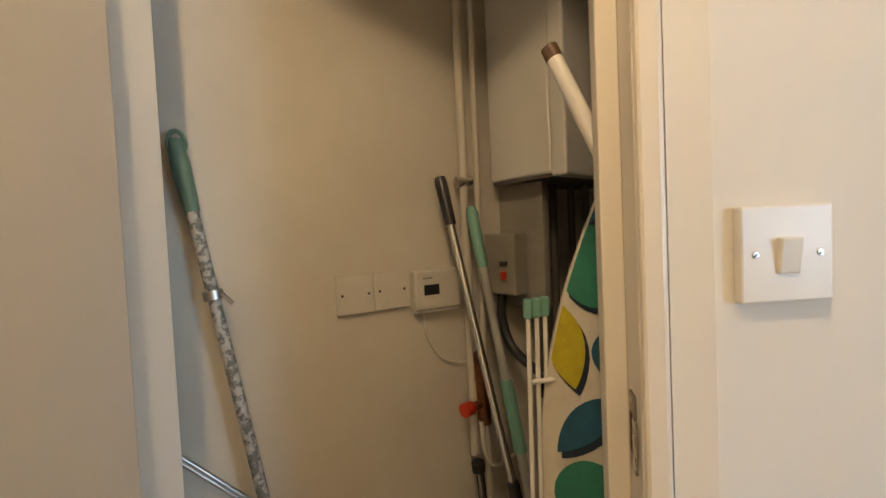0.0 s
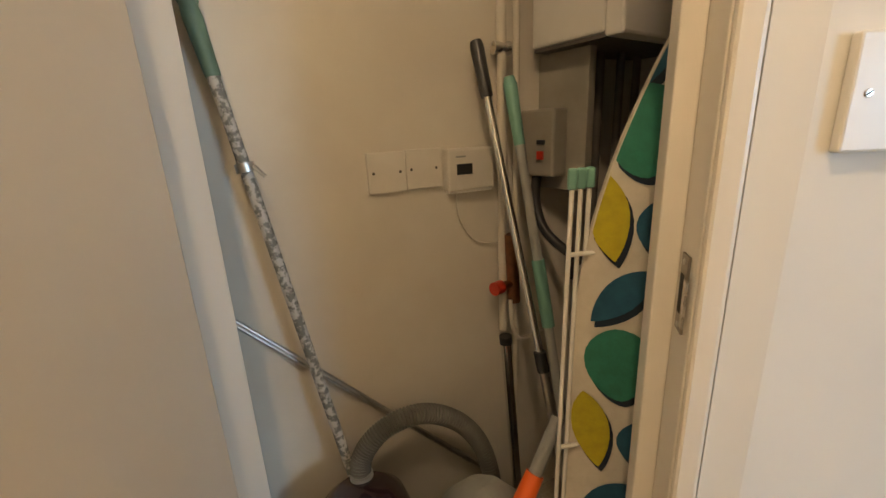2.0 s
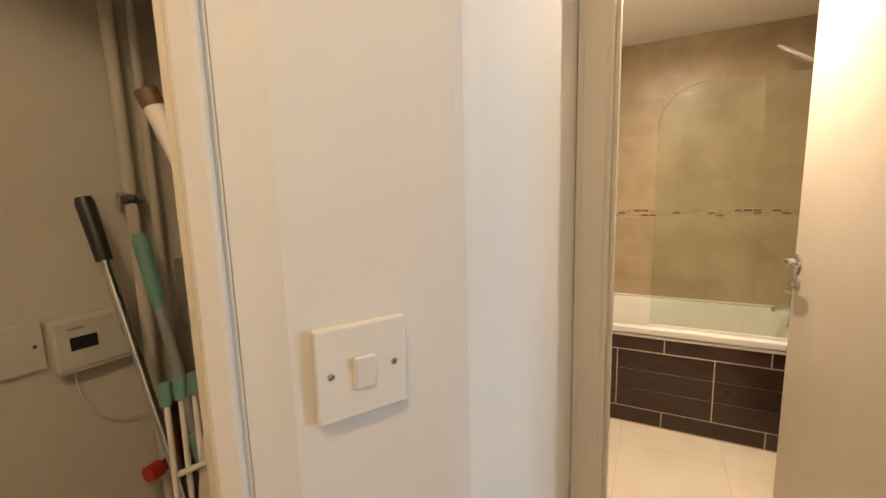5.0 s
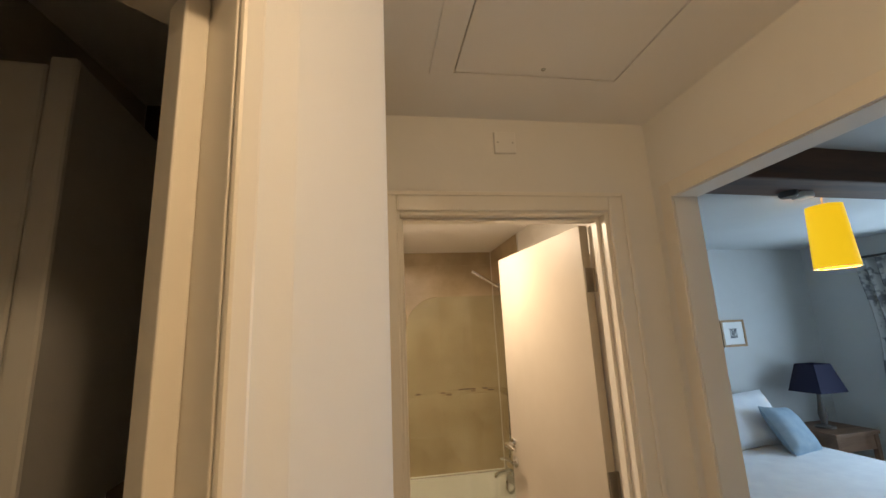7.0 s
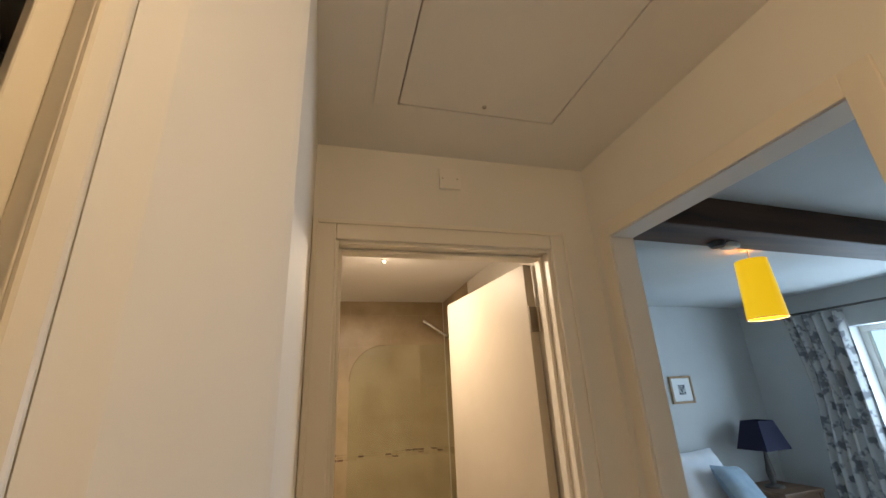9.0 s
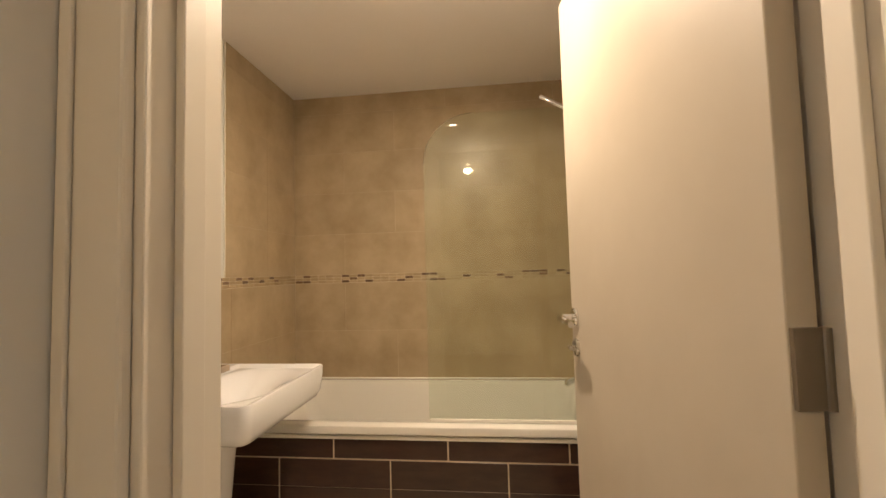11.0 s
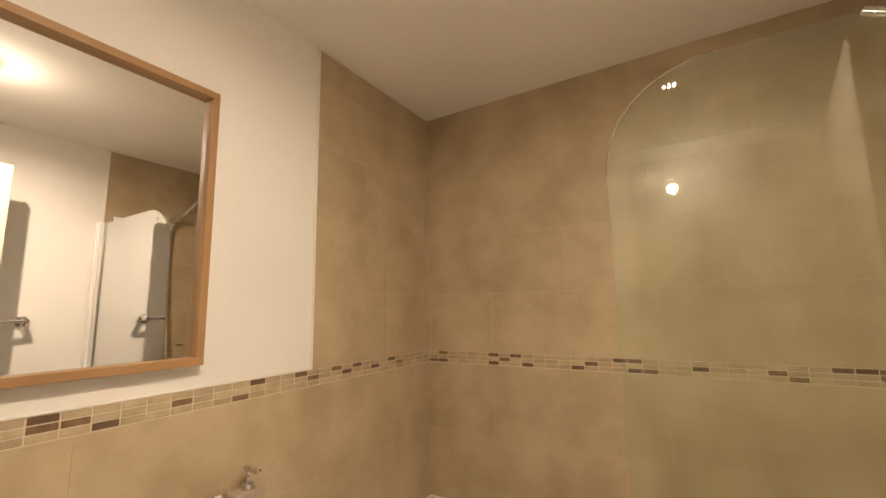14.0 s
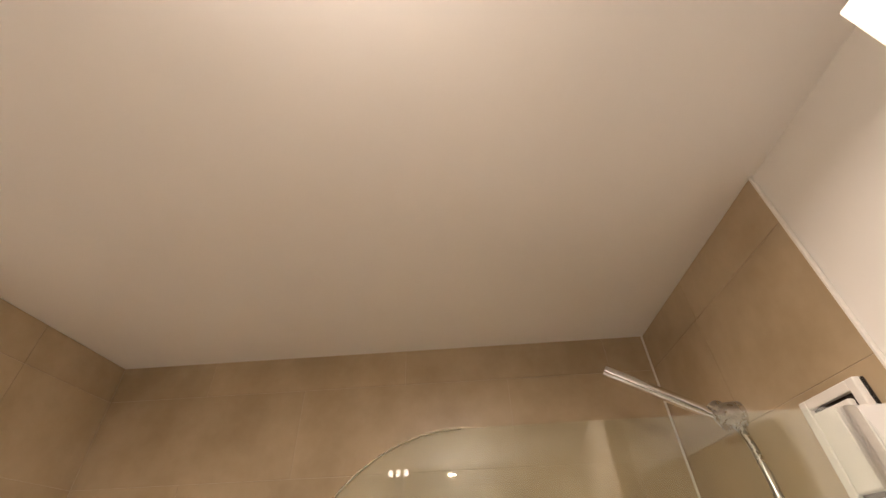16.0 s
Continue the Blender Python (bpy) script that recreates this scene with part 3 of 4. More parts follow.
# bath mixer on the end wall
mix = thing("bath_mixer_tap", "chrome wall-mounted bath shower mixer tap", "tap")
part("body", tube([(1.575, -0.42, 0.66), (1.575, -0.27, 0.66)], 0.024, 20), CHROME, mix, "", True)
for y in (-0.41, -0.28):
    part("inlet", tube([(1.621, y, 0.66), (1.575, y, 0.66)], [0.03, 0.02], 18), CHROME, mix, "", True)
part("spout", tube(arc([(1.575, -0.345, 0.655), (1.53, -0.345, 0.645), (1.47, -0.345, 0.63), (1.455, -0.345, 0.610)], 6), 0.014, 16), CHROME, mix, "", True)
part("lever", tube(arc([(1.575, -0.345, 0.68), (1.56, -0.345, 0.705), (1.49, -0.345, 0.725)], 6), 0.010, 14), CHROME, mix, "", True)
part("diverter", lathe([(0, 0.03), (0.012, 0.03), (0.016, 0)], 18, pose(1.575, -0.345, 0.635, 180, 0, 0)), CHROME, mix, "", True)
part("hose", tube(arc([(1.575, -0.40, 0.64), (1.55, -0.42, 0.56), (1.53, -0.36, 0.52), (1.545, -0.28, 0.56), (1.585, -0.29, 0.80), (1.590, -0.335, 1.3), (1.595, -0.345, 1.65), (1.602, -0.325, 1.80), (1.598, -0.304, 1.848)], 10), 0.007, 10), STEEL, mix, "ribbed steel shower hose", True)

rail = thing("shower_handset", "slim chrome stick shower handset on a wall bracket", "shower head")
part("bracket", lathe([(0, 0.045), (0.016, 0.045), (0.024, 0.03), (0.026, 0)], 24, pose(1.621, -0.300, 1.862, 0, -90, 0)), STEEL, rail, "", True)
part("holder", tube([(1.588, -0.312, 1.845), (1.584, -0.288, 1.882)], 0.018, 18), STEEL, rail, "", True)
part("handset", tube([(1.598, -0.303, 1.848), (1.565, -0.292, 1.872), (1.556, -0.290, 1.879), (1.400, -0.249, 1.986)], [0.009, 0.009, 0.0125, 0.0125], 18), CHROME, rail, "", True)

# folding glass bath screen
scr = thing("shower_screen", "clear glass bath screen with a curved top corner", "shower screen")
def screen_outline():
    x0, x1, z0, z1, r = 0.872, 1.600, RIM + 0.012, 1.772, 0.20
    pts = [(x1, z0), (x1, z1)]
    for k in range(0, 13):
        a = math.pi / 2 + math.pi / 2 * k / 12
        pts.append((x0 + r + r * math.cos(a), z1 - r + r * math.sin(a)))
    pts.append((x0, z0))
    return pts


bm = bmesh.new()
fr = [bm.verts.new((x, -0.663, z)) for x, z in screen_outline()]
bk = [bm.verts.new((x, -0.657, z)) for x, z in screen_outline()]
bm.faces.new(fr)
bm.faces.new(bk[::-1])
pane = part("pane", bm, GLASS, scr)
pane.visible_shadow = False
edge = [(x, -0.660, z) for x, z in screen_outline()[1:]]
part("edge_seal", tube(edge[1:-1], 0.0014, 8), material("glass_edge", (0.16, 0.13, 0.08), 0.2), scr, "dark glass edge", True)
part("wall_profile", box((1.590, -0.675, RIM + 0.004), (1.6215, -0.645, 1.785), 0.004), PLASTIC, scr, "white wall profile")
part("hinge_profile", box((1.520, -0.668, RIM + 0.010), (1.535, -0.652, 1.772), 0.003), ALU, scr, "slim aluminium profile")
part("bottom_seal", box((0.875, -0.664, RIM + 0.001), (1.59, -0.656, RIM + 0.013), 0.002), SEAL, scr)
for i in range(3):
    part("maker_mark", box((0.985 + i * 0.009, -0.6640, 1.722), (0.990 + i * 0.009, -0.6634, 1.729)), STEEL, scr)

# basin and pedestal
def wash_basin():
    t = thing("wash_basin", "white ceramic rectangular wash basin on a pedestal", "basin")
    x0, x1, y0, y1, top, bot = 0.002, 0.462, -1.224, -0.694, 0.786, 0.640
    n, k = 64, 76
    bm = bmesh.new()
    grid = []
    def rr(s):
        return s * s * (3 - 2 * s)
    for i in range(n + 1):
        row = []
        for j in range(k + 1):
            x, y = x0 + (x1 - x0) * i / n, y0 + (y1 - y0) * j / k
            a = min((x - 0.105) / 0.12, (x1 - 0.014 - x) / 0.20, 1)
            c = min((y - y0 - 0.014) / 0.22, (y1 - 0.014 - y) / 0.22, 1)
            e = 0.0 if min(a, c) <= 0 else max(0.0, 1 - math.hypot(1 - min(1, a), 1 - min(1, c)))
            lip = min(x - 0.100, x1 - 0.010 - x, y - y0 - 0.010, y1 - 0.010 - y) / 0.016
            z = top - 0.012 * rr(max(0.0, min(1.0, lip))) - 0.093 * rr(min(1, e))
            # rounded plan corners at the front
            cx, cy = max(0, x - (x1 - 0.03)), max(0, abs(y - (y0 + y1) / 2) - ((y1 - y0) / 2 - 0.03))
            h = math.hypot(cx, cy)
            if cx > 0 and cy > 0 and h > 0.03:
                f = 0.03 / h
                x = x1 - 0.03 + cx * f
                y = (y0 + y1) / 2 + math.copysign((y1 - y0) / 2 - 0.03 + cy * f, y - (y0 + y1) / 2)
            row.append(bm.verts.new((x, y, z)))
        grid.append(row)
    for i in range(n):
        for j in range(k):
            bm.faces.new((grid[i][j], grid[i + 1][j], grid[i + 1][j + 1], grid[i][j + 1]))
    rim = [grid[i][0] for i in range(n)] + [grid[n][j] for j in range(k)] + [grid[i][k] for i in range(n, 0, -1)] + [grid[0][j] for j in range(k, 0, -1)]
    prev = rim
    ym = (y0 + y1) / 2
    for z, f, g in ((top - 0.004, 0.002, 0.002), (top - 0.03, 0.002, 0.002), (top - 0.090, 0.006, 0.008), (top - 0.112, 0.016, 0.020), (top - 0.128, 0.040, 0.05), (bot, 0.12, 0.13)):
        cur = []
        for v in rim:
            sx = v.co.x + (f * 0.6 if z > top - 0.05 and v.co.x > x1 - 0.05 else -(v.co.x - x0) * f / 0.46)
            sy = v.co.y + (math.copysign(g * 0.6, v.co.y - ym) if z > top - 0.05 and abs(v.co.y - ym) > 0.22 else -(v.co.y - ym) * g / 0.265)
            cur.append(bm.verts.new((sx, sy, z)))
        for a in range(len(rim)):
            c = (a + 1) % len(rim)
            bm.faces.new((prev[a], prev[c], cur[c], cur[a]))
        prev = cur
    bm.faces.new(prev)
    part("bowl", bm, CERAMIC, t, "", True)
    bm = bmesh.new()
    loops = []
    for z, w, d in ((0.0, 0.105, 0.20), (0.03, 0.10, 0.19), (0.30, 0.085, 0.175), (0.60, 0.095, 0.20), (0.66, 0.11, 0.23)):
        lp = []
        for q in range(28):
            a = 2 * math.pi * q / 28
            cs, sn = math.cos(a), math.sin(a)
            lp.append(bm.verts.new((0.03 + d * 0.5 + d * 0.5 * math.copysign(abs(cs) ** 0.5, cs), -0.96 + w * math.copysign(abs(sn) ** 0.5, sn), z)))
        loops.append(lp)
    for a, c in zip(loops, loops[1:]):
        for q in range(28):
            bm.faces.new((a[q], a[(q + 1) % 28], c[(q + 1) % 28], c[q]))
    bm.faces.new(loops[0][::-1])
    part("pedestal", bm, CERAMIC, t, "", True)
    part("waste_plug", lathe([(0, 0.008), (0.018, 0.007), (0.024, 0.003), (0.027, 0)], 28, pose(0.235, -0.96, 0.684)), CHROME, t, "chrome plug", True)
    # black box on the bowl stands in for the slot's shaded inside
    part("overflow_slot", box((0.128, -0.975, 0.752), (0.134, -0.945, 0.759), 0.002, pose(0, 0, 0)), BLACK, t, "dark overflow slot")
    return t


wash_basin()

tap = thing("basin_mixer_tap", "chrome single-lever basin mixer tap", "tap")
part("body", lathe([(0, 0), (0.024, 0), (0.024, 0.006), (0.021, 0.010), (0.0205, 0.105), (0.022, 0.108), (0.022, 0.128), (0.019, 0.134), (0, 0.134)], 28, pose(0.072, -0.958, 0.786)), CHROME, tap, "", True)
part("spout", box((0.075, -0.972, 0.826), (0.178, -0.944, 0.848), 0.008, pose(0, 0, 0), 3), CHROME, tap, "", True)
part("aerator", tube([(0.165, -0.958, 0.828), (0.165, -0.958, 0.816)], 0.010, 18), STEEL, tap, "", True)
part("lever", box((0.070, -0.966, 0.905), (0.150, -0.950, 0.914), 0.003, pose(0, 0, 0)), CHROME, tap, "", True)

def hollow_box(x, y, z, w, d, h, t, m=None):
    b = bmesh.new()
    add_box(b, (x, y, z), (x + w, y + d, z + 0.006), 0.001)
    for lo, hi in (((x, y), (x + t, y + d)), ((x + w - t, y), (x + w, y + d)), ((x + t, y), (x + w - t, y + t)), ((x + t, y + d - t), (x + w - t, y + d))):
        add_box(b, (lo[0], lo[1], z + 0.006), (hi[0], hi[1], z + h), 0.0012)
    return b


cup = thing("toothbrush_tumbler", "taupe resin square tumbler, empty, on the basin", "tumbler")
part("body", hollow_box(0.062, -1.115, 0.787, 0.056, 0.058, 0.112, 0.005), RESIN, cup)
tray = thing("soap_dish", "taupe resin soap dish on the basin", "soap dish")
part("body", hollow_box(0.062, -0.905, 0.787, 0.075, 0.095, 0.022, 0.006), RESIN, tray)
disp = thing("soap_dispenser", "taupe resin soap dispenser with a pump", "soap dispenser")
part("bottle", box((0.020, -0.905, 0.787), (0.060, -0.825, 0.890), 0.003), RESIN, disp)
part("collar", tube([(0.040, -0.865, 0.890), (0.040, -0.865, 0.902)], 0.013, 18), STEEL, disp, "", True)
part("stem", tube([(0.040, -0.865, 0.902), (0.040, -0.865, 0.935)], 0.004, 12), STEEL, disp, "", True)
part("pump_head", box((0.030, -0.872, 0.930), (0.085, -0.858, 0.940), 0.003), STEEL, disp, "steel pump nozzle")

wc = thing("toilet", "white ceramic close-coupled toilet with a closed lid", "toilet")
part("cistern", box((0.002, -1.735, 0.40), (0.175, -1.385, 0.722), 0.030, seg=4), CERAMIC, wc, "", True)
part("cistern_lid", box((0.001, -1.745, 0.722), (0.190, -1.378, 0.762), 0.018, seg=4), CERAMIC, wc, "", True)
part("flush_button", lathe([(0, 0.006), (0.018, 0.005), (0.021, 0)], 24, pose(0.09, -1.56, 0.762)), CHROME, wc, "chrome flush button", True)
b = bmesh.new()
loops = []
for z, w, l in ((0.0, 0.10, 0.40), (0.05, 0.10, 0.40), (0.20, 0.12, 0.45), (0.34, 0.17, 0.55), (0.40, 0.18, 0.56)):
    loops.append([b.verts.new((0.06 + l * 0.5 + l * 0.5 * math.cos(a), -1.56 + w * math.sin(a), z)) for a in (2 * math.pi * q / 32 for q in range(32))])
for a, c in zip(loops, loops[1:]):
    for q in range(32):
        b.faces.new((a[q], a[(q + 1) % 32], c[(q + 1) % 32], c[q]))
b.faces.new(loops[0][::-1])
b.faces.new(loops[-1])
part("bowl", b, CERAMIC, wc, "", True)
part("lid", lathe([(0, 0.03), (0.95, 0.028), (1.0, 0.015), (0.98, 0)], 36, pose(0.36, -1.56, 0.402) @ Matrix.Diagonal((0.225, 0.18, 1, 1))), PLASTIC, wc, "", True)

# mirror
mir = thing("wall_mirror", "large wall mirror in a slim oak frame", "mirror")
MY0, MY1, MZ0, MZ1, FW = -1.700, -0.980, 1.192, 1.856, 0.018
part("glass", box((-0.002, MY0 + FW - 0.004, MZ0 + FW - 0.004), (0.006, MY1 - FW + 0.004, MZ1 - FW + 0.004)), MIRROR, mir)
part("frame_rail", box((-0.005, MY0, MZ0), (0.026, MY1, MZ0 + FW), 0.0015), OAK, mir)
part("frame_rail", box((-0.005, MY0, MZ1 - FW), (0.026, MY1, MZ1), 0.0015), OAK, mir)
part("frame_stile", box((-0.005, MY0, MZ0 + FW), (0.0255, MY0 + FW, MZ1 - FW), 0.0015), OAK, mir)
part("frame_stile", box((-0.005, MY1 - FW, MZ0 + FW), (0.0255, MY1, MZ1 - FW), 0.0015), OAK, mir)

trail = thing("towel_rail", "slim chrome towel rail on the white wall", "towel rail")
TRZ, TRY0, TRY1 = 1.287, -1.45, -0.905
part("bar", tube([(1.565, TRY0, TRZ), (1.565, TRY1, TRZ)], 0.008, 14), CHROME, trail, "", True)
for y in (TRY0, TRY1):
    part("bracket", lathe([(0, 0.065), (0.012, 0.065), (0.014, 0.02), (0.024, 0.012), (0.026, 0)], 22, pose(1.628, y, TRZ, 0, -90, 0)), CHROME, trail, "", True)

vent = thing("extractor_vent", "white square extractor vent with slats on the tiles", "vent")
VY, VZ = -0.545, 1.825
part("backing", box((1.612, VY - 0.06, VZ - 0.15), (1.6215, VY + 0.06, VZ), 0.002), SHADOWG, vent)
for lo, hi in (((-0.06, -0.15), (-0.045, 0)), ((0.045, -0.15), (0.06, 0)), ((-0.045, -0.15), (0.045, -0.135)), ((-0.045, -0.015), (0.045, 0))):
    part("frame", box((1.604, VY + lo[0], VZ + lo[1]), (1.6185, VY + hi[0], VZ + hi[1]), 0.002), PLASTIC, vent)
part("cover", box((1.600, VY - 0.038, VZ - 0.128), (1.6105, VY + 0.038, VZ - 0.022), 0.003), PLASTIC, vent)

# ---------------------------------------------------------------- cupboard
def on_back(y, z, off=0.0):
    """A place on the cupboard's back wall, off metres in front of it."""
    return (-0.335 + (y + 3.35) * 0.142857 + off, y, z)


BACKM = lambda y, z: Matrix.Translation(on_back(y, z)) @ pose(0, 0, 0, 0, 0, 81.9 - 180) @ pose(0, 0, 0, 90, 0, 180)


def plate_on_back(name, label, y0, z0, w, h, cat):
    t = stored(name, label, cat, "blank plates in the cupboard")
    m = Matrix.Translation(on_back(y0, z0)) @ pose(0, 0, 0, 0, 0, 81.87)   # local x along the wall, local -y outwards
    part("plate", box((0, -0.009, 0), (w, 0.0, h), 0.002, m), SHADEDPL, t)
    for x in (w / 2 - 0.030, w / 2 + 0.030):
        part("screw", lathe([(0, 0.001), (0.0032, 0)], 12, m @ pose(x, -0.009, h / 2, 90, 0, 0)), DARKIN, t)
    return t


plate_on_back("blank_plate", "plain white blanking plate with two screws", -2.870, 1.008, 0.085, 0.086, "wall plate")
plate_on_back("blank_plate", "plain white blanking plate with two screws", -2.785, 1.010, 0.085, 0.086, "wall plate")
th = stored("thermostat", "white plastic heating controller with a dark display", "thermostat")
m = Matrix.Translation(on_back(-2.695, 0.998)) @ pose(0, 0, 0, 0, 0, 81.87)
part("body", box((0, -0.030, 0), (0.122, 0, 0.094), 0.005, m), SHADEDPL, th)
part("display", box((0.022, -0.0312, 0.036), (0.062, -0.0302, 0.060), 0, m), BLACK, th, "dark display")
part("label_bar", box((0.020, -0.0312, 0.074), (0.045, -0.0302, 0.078), 0, m), GREYPL, th)
part("lip", box((0.004, -0.024, -0.006), (0.118, -0.004, 0.0), 0.001, m), PLASTIC, th)
part("cable", tube(arc([on_back(-2.67, 0.995, 0.012), on_back(-2.66, 0.93, 0.008), on_back(-2.62, 0.87, 0.008), on_back(-2.555, 0.852, 0.012)], 8), 0.0022, 8), CABLEW, th, "thin white cable", True)

pipe = stored("heating_pipe", "cream painted vertical pipes in the corner with a clip", "pipe")
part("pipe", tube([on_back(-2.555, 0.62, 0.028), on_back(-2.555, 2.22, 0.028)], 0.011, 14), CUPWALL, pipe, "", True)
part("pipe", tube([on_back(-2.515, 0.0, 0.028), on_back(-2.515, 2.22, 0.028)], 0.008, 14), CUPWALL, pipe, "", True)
part("clip", tube([on_back(-2.575, 1.30, 0.026), on_back(-2.535, 1.30, 0.030)], 0.014, 12), STEEL, pipe, "", True)

blr = stored("boiler", "white enamelled wall-hung boiler", "boiler")
part("casing", box((-0.185, -2.47, 1.300), (0.005, -2.09, 2.02), 0.006), BOILER, blr)
part("front_panel", box((0.009, -2.478, 1.290), (0.050, -2.085, 2.03), 0.006), BOILER, blr)
part("base_plate", box((-0.18, -2.465, 1.292), (0.005, -2.10, 1.2995)), DARKIN, blr)
# tails coloured dark so they sink into the unlit depth under the boiler
for y in (-2.40, -2.33, -2.25, -2.18):
    part("pipe_tail", tube([(-0.10, y, 1.292), (-0.10, y, 0.75 + (y + 2.4) * 0.8)], 0.010, 12), DARKIN, blr, "", True)

iso = stored("isolator_box", "grey fused isolator box with a red switch", "switch box")
part("box", box((-0.222, -2.475, 1.015), (-0.110, -2.425, 1.170), 0.006), BOXGREY, iso)
part("backplate", box((-0.24, -2.424, 0.98), (-0.06, -2.40, 1.295), 0.002), BOXGREY, iso)
part("rocker", box((-0.155, -2.482, 1.055), (-0.137, -2.4745, 1.075), 0.002), REDPL, iso, "red rocker switch")
part("indicator", box((-0.157, -2.480, 1.090), (-0.134, -2.4745, 1.100), 0.001), BLACK, iso)
part("flex", tube(arc([(-0.180, -2.45, 1.016), (-0.178, -2.455, 0.95), (-0.14, -2.46, 0.88), (-0.06, -2.45, 0.83), (0.02, -2.42, 0.80)], 8), 0.012, 12), BLACK, iso, "thick black flexible conduit", True)

valve = stored("stop_valve", "tarnished pipe valve with a red cap", "valve")
part("body", tube([on_back(-2.545, 0.88, 0.045), on_back(-2.535, 0.70, 0.045)], 0.016, 14), COPPER, valve, "", True)
part("stub", tube([on_back(-2.54, 0.752, 0.045), on_back(-2.585, 0.752, 0.055)], 0.011, 14), COPPER, valve, "", True)
part("cap", tube([on_back(-2.580, 0.752, 0.052), on_back(-2.605, 0.752, 0.058)], 0.017, 16), REDPL, valve, "red plastic cap", True)
part("drip_hose", tube(arc([on_back(-2.55, 0.71, 0.05), on_back(-2.545, 0.63, 0.055), on_back(-2.51, 0.59, 0.05), on_back(-2.42, 0.60, 0.05)], 8), 0.006, 10), CABLEW, valve, "pale drain hose", True)

pole = stored("extension_pole", "mottled grey telescopic pole with a green handle", "pole")
P0, P1 = Vector(on_back(-3.145, 1.372, 0.030)), Vector(on_back(-2.985, 0.30, 0.085))
P2 = P1 + (P1 - P0) * 0.28
d = P1 - P0
part("shaft", tube([P0 + d * 0.11, P2], 0.0105, 16), POLEWRAP, pole, "", True)
part("grip", tube([P0 + d * 0.012, P0 + d * 0.05, P0 + d * 0.13], [0.0115, 0.0155, 0.0125], 16), GREENPL, pole, "faded green plastic grip", True)
lp = [P0 + d * 0.03 + Vector((0, math.cos(a) * 0.013, math.sin(a) * 0.022 + 0.012)) for a in (2 * math.pi * q / 16 for q in range(17))]
part("hang_loop", tube(lp, 0.004, 8), GREENPL, pole, "", True)
part("clamp", tube([P0 + d * 0.26, P0 + d * 0.275], 0.0165, 14), ALU, pole, "", True)
part("catch", tube([P0 + d * 0.265 + Vector((0.01, 0.012, 0)), P0 + d * 0.28 + Vector((0.012, 0.026, -0.004))], 0.004, 8), ALU, pole, "", True)

rod = stored("curtain_rod", "thin aluminium rod leaning across the wall", "rod")
part("bar", add_tube(tube([on_back(-3.165, 0.800, 0.012), on_back(-2.63, 0.215, 0.030)], 0.0042, 10), [on_back(-3.165, 0.790, 0.014), on_back(-2.63, 0.205, 0.032)], 0.0035, 10), ALU, rod, "", True)

vac = stored("vacuum_cleaner", "dark plum cylinder vacuum cleaner standing on end with a grey hose", "vacuum cleaner")
b = bmesh.new()
loops = []
VM = pose(-0.160, -2.995, 0.0, 0, 4, -20) @ Matrix.Diagonal((1.0, 0.92, 1.06, 1))
for z, w, dd in ((0.0, 0.085, 0.075), (0.03, 0.115, 0.10), (0.12, 0.128, 0.115), (0.26, 0.122, 0.11), (0.33, 0.098, 0.088), (0.375, 0.055, 0.05), (0.385, 0.0, 0.0)):
    lp = []
    for q in range(36):
        a = 2 * math.pi * q / 36
        lp.append(b.verts.new(VM @ Vector((dd * math.copysign(abs(math.cos(a)) ** 0.75, math.cos(a)), w * math.copysign(abs(math.sin(a)) ** 0.75, math.sin(a)), z + 0.02))))
    loops.append(lp)
for a, c in zip(loops, loops[1:]):
    for q in range(36):
        b.faces.new((a[q], a[(q + 1) % 36], c[(q + 1) % 36], c[q]))
b.faces.new(loops[0][::-1])
part("body", b, PLUM, vac, "", True)
part("lid_seam", box((0.075, -0.085, 0.27), (0.108, 0.085, 0.276), 0.002, VM), BLACK, vac)
part("button", lathe([(0, 0.010), (0.020, 0.008), (0.024, 0)], 20, VM @ pose(0.108, 0.03, 0.22, 0, 90, 0)), PLUM, vac, "", True)
for i in range(4):
    part("maker_mark", box((0.1125, -0.052, 0.10 + i * 0.020), (0.1165, -0.040, 0.115 + i * 0.020), 0, VM), GREYPL, vac, "small pale raised mark")
for s in (-1, 1):
    part("wheel", lathe([(0, 0.03), (0.045, 0.03), (0.05, 0.02), (0.05, 0)], 28, VM @ pose(-0.02, 0.10 * s, 0.10, -90 * s, 0, 0)), BLACK, vac, "", True)
HO = [(-0.165, -2.995, 0.385), (-0.175, -2.985, 0.46), (-0.165, -2.93, 0.515), (-0.150, -2.84, 0.520), (-0.135, -2.75, 0.46), (-0.125, -2.69, 0.36), (-0.12, -2.66, 0.22), (-0.12, -2.65, 0.04)]
path = arc(HO, 26)
part("hose", tube(path, [0.0215 + 0.0018 * (1 if i % 2 else -1) for i in range(len(path))], 16), HOSE, vac, "ribbed grey hose", True)
part("hose_elbow", tube([(-0.160, -2.998, 0.34), (-0.168, -2.992, 0.43)], [0.027, 0.025], 18), GREYPL, vac, "", True)

smop = stored("steam_mop", "grey steam mop base with an orange handle", "mop")
SM = pose(0.022, -2.812, 0.0, 0, -4, -41) @ Matrix.Diagonal((1.15, 1.08, 1.22, 1))
b = bmesh.new()
loops = []
